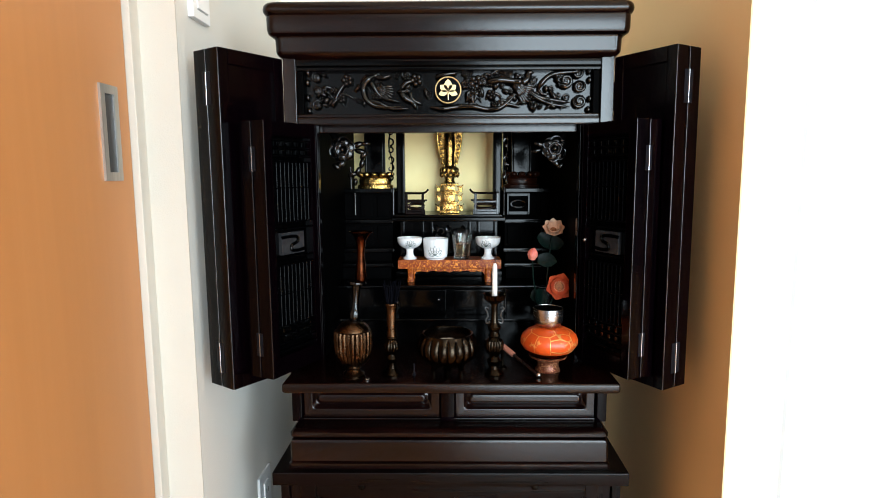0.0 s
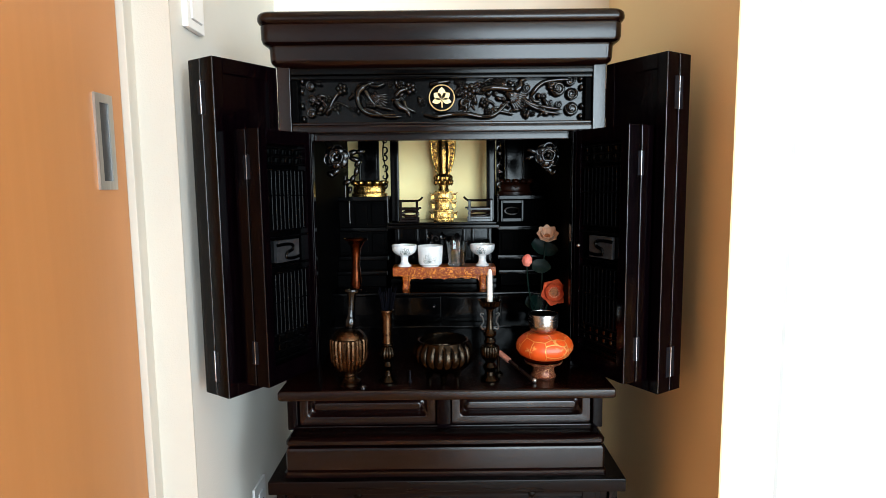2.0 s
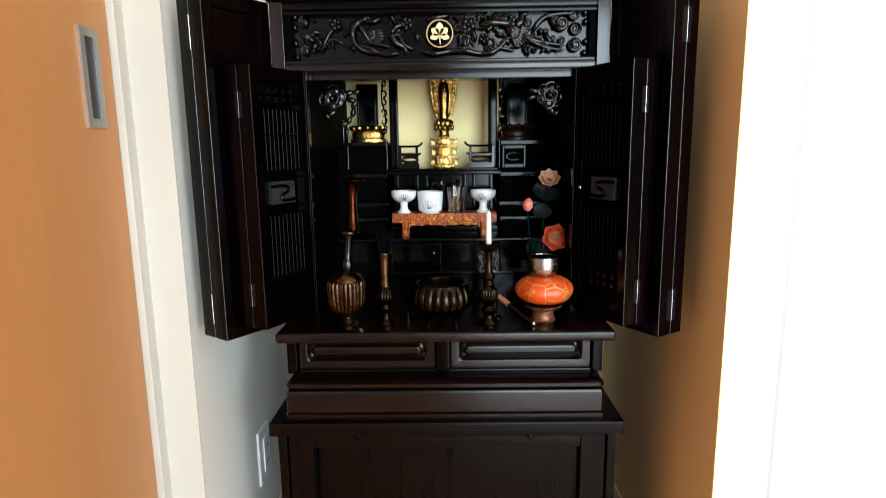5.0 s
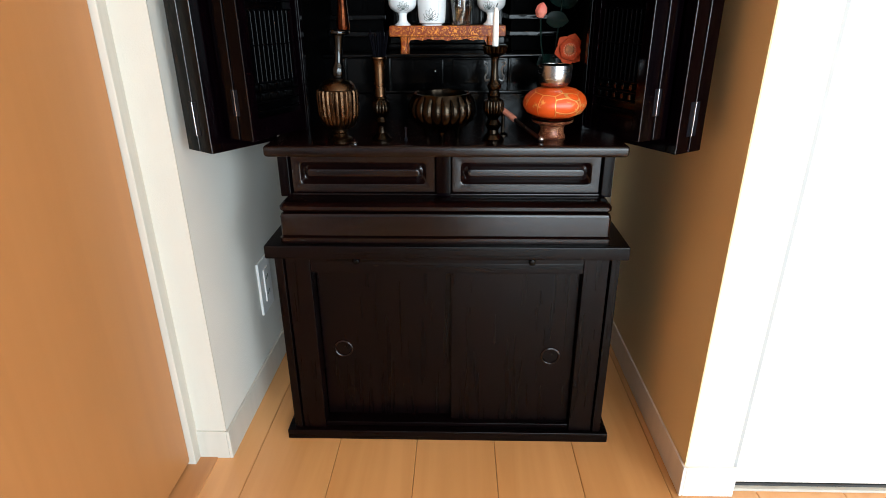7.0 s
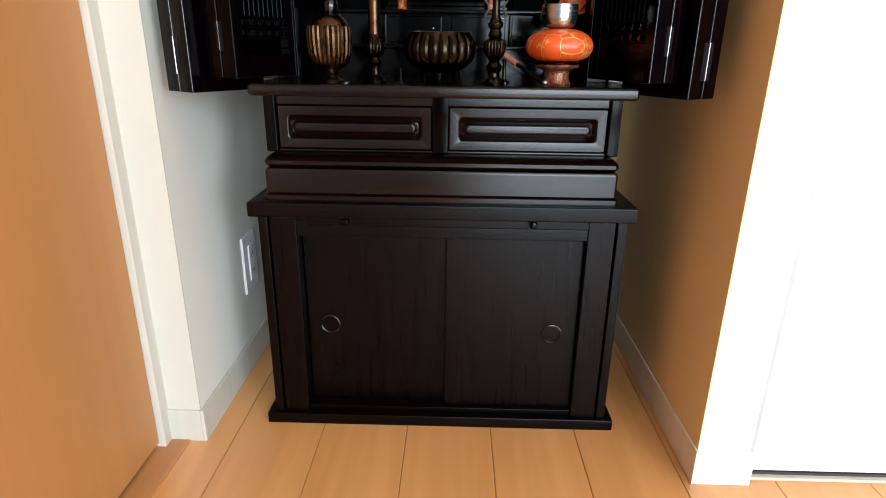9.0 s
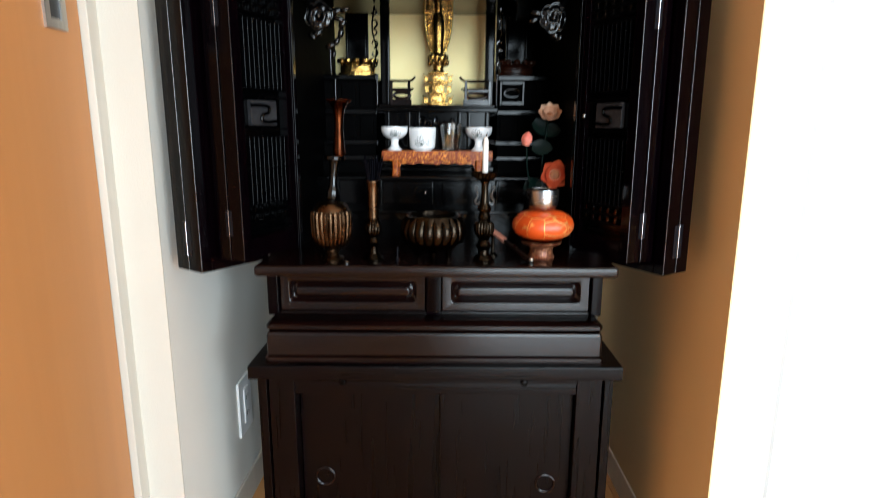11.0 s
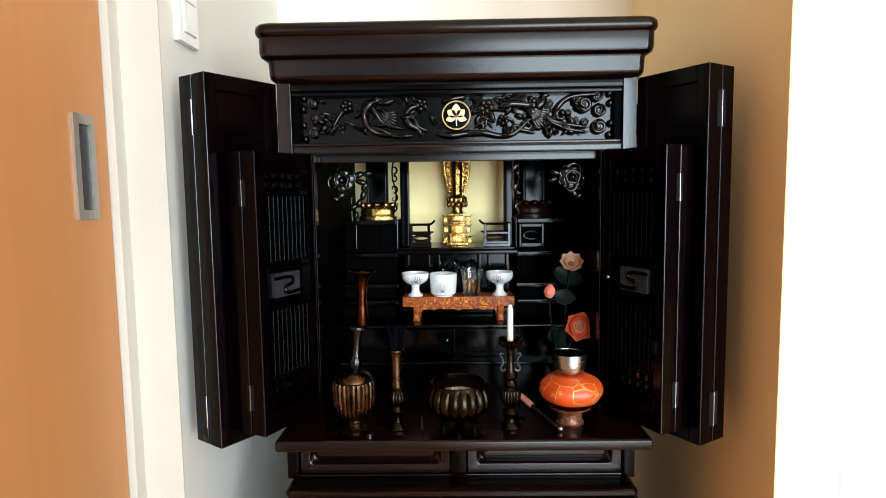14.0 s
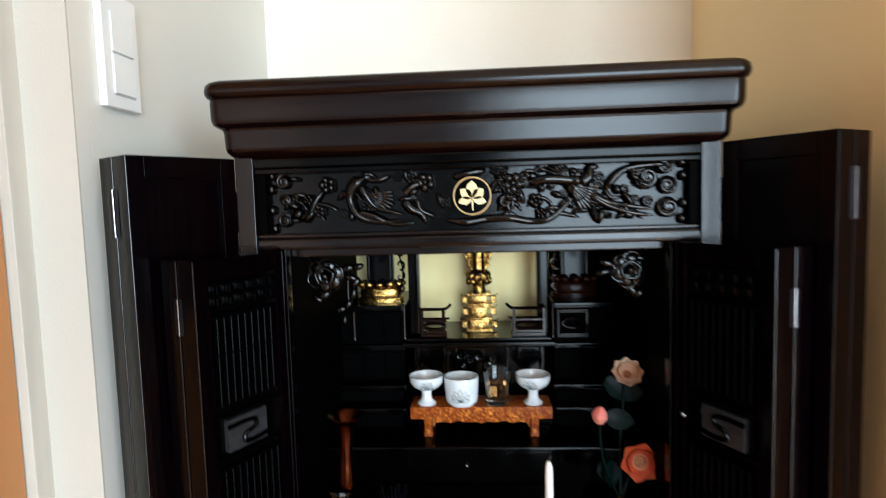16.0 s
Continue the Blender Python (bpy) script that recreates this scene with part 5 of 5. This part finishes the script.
part("foot", lathe([(0.0150, 0.0), (0.0155, 0.003), (0.0130, 0.006), (0.0085, 0.010), (0.0080, 0.015), (0.0110, 0.020), (0.0120, 0.0235), (0.0090, 0.0270), (0.0070, 0.030), (0.0085, 0.033)], 40), DARK_BRONZE, cand, m=Matrix.Identity(4))
part("knop", lathe([(0.0080, 0.0325), (0.0125, 0.037), (0.0150, 0.044), (0.0155, 0.0515), (0.0140, 0.0565), (0.0095, 0.059), (0.0080, 0.061)], 96, 18, 0.0020, (1, 4)), DARK_BRONZE, cand, "fluted knop", m=Matrix.Identity(4))
part("stem", lathe([(0.0080, 0.0605), (0.0098, 0.064), (0.0078, 0.0675), (0.0070, 0.071), (0.0100, 0.0745), (0.0105, 0.0785), (0.0080, 0.0820), (0.0060, 0.0860), (0.0050, 0.100), (0.0052, 0.113), (0.0070, 0.117)], 36), DARK_BRONZE, cand, m=Matrix.Identity(4))
for s in (-1, 1):
    pts = [(s * 0.0065, 0, 0.086), (s * 0.0115, 0, 0.084), (s * 0.0135, 0, 0.089), (s * 0.0100, 0, 0.095), (s * 0.0115, 0, 0.103), (s * 0.0145, 0, 0.106), (s * 0.0138, 0, 0.1095), (s * 0.0095, 0, 0.108)]
    part("ear", tube(curve_through(pts, 6), 0.0016, 0.0011, 7), EAR_METAL, cand, "scroll ear", m=Matrix.Identity(4))
part("drip_cup", lathe([(0.0065, 0.1165), (0.0120, 0.119), (0.0165, 0.1235), (0.0178, 0.1290), (0.0185, 0.1305), (0.0170, 0.1310), (0.0140, 0.1275), (0.0, 0.1250)], 80, 16, 0.0020, (1, 3)), DARK_BRONZE, cand, "fluted drip cup", m=Matrix.Identity(4))
cdl = thing("candle", 0.0655, 1.205, FZ + 0.1252, "short white candle standing in the candlestick", "candle", turn=0)
part("wax", lathe([(0.0044, 0.0), (0.0040, 0.040), (0.0036, 0.0490), (0.0022, 0.0540), (0.0, 0.055)], 24), WAX, cdl, m=Matrix.Identity(4))
part("wick", tube([(0, 0, 0.053), (0.0005, 0, 0.057), (0.0022, 0, 0.0605)], 0.0008, 0.0006, 6), WICK, cdl, m=Matrix.Identity(4))

# ---- bell on its cushion ----
BX, BY = 0.1545, 1.226
stand = thing("bell_stand", BX, BY, FZ, "low waisted lacquer bell stand in red and gold", "stand")
part("stand_foot", lathe([(0.0200, 0.0), (0.0205, 0.002), (0.0182, 0.005), (0.0172, 0.012), (0.0185, 0.018), (0.0260, 0.0215), (0.0300, 0.0235), (0.0310, 0.0265), (0.0, 0.0268)], 44), STAND_RED, stand, m=Matrix.Identity(4))
part("stand_rim", lathe([(0.0285, 0.0266), (0.0310, 0.0275), (0.0318, 0.0295), (0.0300, 0.0310), (0.0, 0.0312)], 44), COPPER, stand, "brown metal rim", m=Matrix.Identity(4))
cush = thing("bell_cushion", BX + 0.0015, BY, FZ + 0.0312, "round orange brocade cushion with gold honeycomb", "cushion")
cb = lathe([(0.0, 0.0), (0.028, 0.0005), (0.0395, 0.0055), (0.0450, 0.0140), (0.0458, 0.0205), (0.0430, 0.0285), (0.0370, 0.0345), (0.0290, 0.0388), (0.0210, 0.0412), (0.012, 0.0420), (0.0, 0.0420)], 64, shape=lambda a: (1 + 0.018 * math.cos(6 * a), 1 + 0.018 * math.cos(6 * a)))
part("cushion_body", cb, BROCADE, cush, m=Matrix.Identity(4), smooth=1.2)
bell = thing("altar_bell", BX - 0.001, BY, FZ + 0.0312 + 0.0417, "small satin silver bowl bell on the orange cushion", "bell")
part("bell_bowl", lathe([(0.0, 0.0), (0.013, 0.0004), (0.0195, 0.0025), (0.0230, 0.0075), (0.0241, 0.0150), (0.0243, 0.0295), (0.0241, 0.0308), (0.0235, 0.0310), (0.0232, 0.0300), (0.0229, 0.0100), (0.012, 0.0030), (0.0, 0.0028)], 56), SILVER, bell, m=Matrix.Identity(4))
# dark shell lining the bowl, painting the shade inside it
part("bell_inside", lathe([(0.0229, 0.0303), (0.0226, 0.0105), (0.012, 0.0035), (0.0, 0.0033)], 48), BELL_SHADE, bell, "inside of the bell, coloured dark for shade", m=Matrix.Identity(4))
rod = thing("bell_striker", 0.108, 1.205, FZ, "dark wooden bell striker with pink felt grip", "striker")
part("rod", tube([(0.094, 1.226, 0.636), (0.133, 1.192, 0.6105)], 0.0028, 0.0034, 10), SATIN, rod)
part("felt_grip", tube([(0.0815, 1.236, 0.6445), (0.0840, 1.2345, 0.6432), (0.0985, 1.222, 0.6335)], 0.0042, 0.0046, 12), PINK_CLOTH, rod, "pink felt sleeve")
part("tip", blob((0.1345, 1.191, 0.6108), (0.0040, 0.0040, 0.0038)), STEEL, rod, "pale metal tip")
rest = thing("striker_rest", 0.082, 1.236, FZ, "small dark metal rest for the bell striker", "rest")
part("rest_post", lathe([(0.008, 0.0), (0.008, 0.002), (0.003, 0.005), (0.0025, 0.028), (0.0045, 0.0325), (0.0, 0.0330)], 20), DARK_BRONZE, rest, m=Matrix.Identity(4))

# little metal feet and clips lying near the front edge
for cx, cy, label in ((-0.134, 1.178, "tiny bright metal stud lying on the altar floor"),):
    stud = thing("metal_stud", cx, cy, FZ, label, "stud")
    part("head", lathe([(0.0045, 0.0), (0.0048, 0.0018), (0.0030, 0.0034), (0.0, 0.0038)], 20), HINGE, stud, m=Matrix.Identity(4))

snuff = thing("metal_peg", -0.062, 1.200, FZ, "tiny upright dark metal peg on the altar floor", "peg")
part("stem", lathe([(0.0028, 0.0), (0.0030, 0.002), (0.0013, 0.004), (0.0012, 0.016), (0.0019, 0.0185), (0.0, 0.020)], 14), DARK_METAL, snuff, m=Matrix.Identity(4))

# ---- carved lotus flowers in a dark vase ----
fv = thing("lotus_vase", 0.172, 1.352, FZ, "dark bronze vase standing in the shade behind the bell", "vase")
part("body", lathe([(0.017, 0.0), (0.018, 0.003), (0.011, 0.008), (0.012, 0.016), (0.021, 0.030), (0.020, 0.042), (0.010, 0.054), (0.008, 0.062), (0.013, 0.070), (0.012, 0.071), (0.007, 0.062), (0.0, 0.060)], 36), DARK_BRONZE, fv, m=Matrix.Identity(4))


def petal(bm, length, width, cup, ang, lift, m):
    """One cupped petal with thickness, pointing outwards at ang and raised by lift degrees."""
    rows = []
    for i in range(6):
        f = i / 5
        w = width * math.sin(math.pi * (0.14 + 0.80 * f)) ** 0.8
        if i == 5:
            w = width * 0.10
        row = []
        for j in range(5):
            g = (j - 2) / 2
            p = Vector((length * f, w * g, cup * (f * f) * length + cup * 0.8 * w * g * g))
            row.append(p)
        rows.append(row)
    rot = m @ pose(0, 0, 0, 0, 0, ang) @ pose(0, 0, 0, 0, -lift, 0)
    up = [[bm.verts.new(rot @ p) for p in row] for row in rows]
    dn = [[bm.verts.new(rot @ (p - Vector((0, 0, 0.0012)))) for p in row] for row in rows]
    for i in range(5):
        for j in range(4):
            bm.faces.new((up[i][j], up[i + 1][j], up[i + 1][j + 1], up[i][j + 1]))
            bm.faces.new((dn[i][j], dn[i][j + 1], dn[i + 1][j + 1], dn[i + 1][j]))
    for i in range(5):
        bm.faces.new((up[i][0], dn[i][0], dn[i + 1][0], up[i + 1][0]))
        bm.faces.new((up[i][4], up[i + 1][4], dn[i + 1][4], dn[i][4]))
    for j in range(4):
        bm.faces.new((up[5][j], dn[5][j], dn[5][j + 1], up[5][j + 1]))
    return bm


spray = thing("lotus_spray", 0.172, 1.352, FZ + 0.060, "painted wooden lotus spray with open flowers, bud and leaves", "flower")
one = spray.matrix_world.inverted()


def flower(x, y, z, size, mat, tilt, layers):
    m = one @ Matrix.Translation((x, y, z)) @ pose(0, 0, 0, tilt[0], tilt[1], tilt[2])
    head = part("flower_heart", lathe([(0.0, 0.0), (size * 0.24, 0.001), (size * 0.30, size * 0.16), (size * 0.24, size * 0.22), (0.0, size * 0.23)], 24), SEED, spray, "brown seed heart", m=m)
    for n, ln, lift, off in layers:
        for k in range(n):
            part("petal", petal(bmesh.new(), size * ln, size * (0.50 if mat is PETAL_RED else 0.42), 0.34, 360 * k / n + off, lift, Matrix.Identity(4)), mat, head, m=Matrix.Identity(4), smooth=1.2)
    ring = bmesh.new()
    for k in range(18):
        a = 2 * math.pi * k / 18
        tube([(size * 0.26 * math.cos(a), size * 0.26 * math.sin(a), size * 0.05), (size * 0.40 * math.cos(a), size * 0.40 * math.sin(a), size * 0.22)], 0.0008, 0.0009, 5, ring)
    part("stamens", ring, PETAL_PINK, head, "pale ring of stamens", m=Matrix.Identity(4))
    return head


flower(0.188, 1.388, 0.819, 0.0232, PETAL_PINK, (48, 0, -4), ((8, 1.0, 16, 0), (7, 0.80, 34, 22)))
flower(0.1935, 1.346, 0.7225, 0.0250, PETAL_RED, (82, 0, -4), ((6, 1.0, 2, 15), (6, 0.78, 16, 45)))
bud = bmesh.new()
lathe([(0.0, -0.010), (0.006, -0.008), (0.0098, 0.0), (0.0085, 0.007), (0.004, 0.012), (0.0, 0.014)], 30, 5, 0.0010, (1, 4), (0, 0, 0), bud)
part("bud", bud, PETAL_BUD, spray, "rose pink lotus bud", m=one @ Matrix.Translation((0.1445, 1.346, 0.780)) @ pose(0, 0, 0, 10, 8, 0))
for pts in (((0.172, 1.352, 0.668), (0.176, 1.372, 0.74), (0.188, 1.392, 0.820)), ((0.171, 1.352, 0.668), (0.150, 1.350, 0.72), (0.1445, 1.347, 0.771)), ((0.173, 1.352, 0.668), (0.182, 1.360, 0.69), (0.193, 1.352, 0.720))):
    part("stem", tube(curve_through(pts, 8), 0.0016, 0.0013, 6), LEAF, spray)
for x, y, z, ln, ang, tl, tw in ((0.163, 1.396, 0.812, 0.040, 42, 55, 0), (0.178, 1.398, 0.796, 0.032, 5, 20, 0), (0.158, 1.372, 0.770, 0.034, 12, 10, 0), (0.162, 1.362, 0.715, 0.032, 100, 50, 20), (0.146, 1.366, 0.705, 0.030, 20, 40, 0)):
    part("leaf", petal(bmesh.new(), ln, 0.0135, 0.25, 0, 0, Matrix.Identity(4)), LEAF, spray, m=one @ Matrix.Translation((x, y, z)) @ pose(0, 0, 0, 75, ang, tw), smooth=1.2)

# ---- floor planks ----
PW_ = 0.1510
plank_meshes = {}


def plank_mesh(length):
    key = round(length, 3)
    if key not in plank_meshes:
        bm = bmesh.new()
        w = PW_ / 2 - 0.0003
        ring0 = [bm.verts.new(p) for p in ((-w, 0, -0.004), (w, 0, -0.004), (w, length, -0.004), (-w, length, -0.004))]
        ring1 = [bm.verts.new(p) for p in ((-w, 0, -0.0012), (w, 0, -0.0012), (w, length, -0.0012), (-w, length, -0.0012))]
        e = 0.0011
        ring2 = [bm.verts.new(p) for p in ((-w + e, e, 0), (w - e, e, 0), (w - e, length - e, 0), (-w + e, length - e, 0))]
        for a, b in ((ring0, ring1), (ring1, ring2)):
            for k in range(4):
                bm.faces.new((a[k], a[(k + 1) % 4], b[(k + 1) % 4], b[k]))
        bm.faces.new(ring2)
        me = bpy.data.meshes.new("plank")
        bm.to_mesh(me)
        bm.free()
        me.materials.append(FLOOR_WOOD)
        plank_meshes[key] = me
    return plank_meshes[key]


random.seed(2)
for k in range(-4, 32):
    x = 0.0125 + PW_ * k
    end = 1.77 if NL < x + PW_ / 2 and x - PW_ / 2 < NR else 1.20
    y = -3.65 - (0.9 if k % 2 else 0.3)
    while y < end - 0.05:
        y0, y1 = max(y, -3.65), min(y + 1.515, end)
        if y1 > 1.0 and y1 < end:
            y1 = end
        if y1 - y0 > 0.02:
            p = new("plank", plank_mesh(y1 - y0 - 0.001))
            p.parent = floor
            p.location = (x, y0, 0)
        y = y1
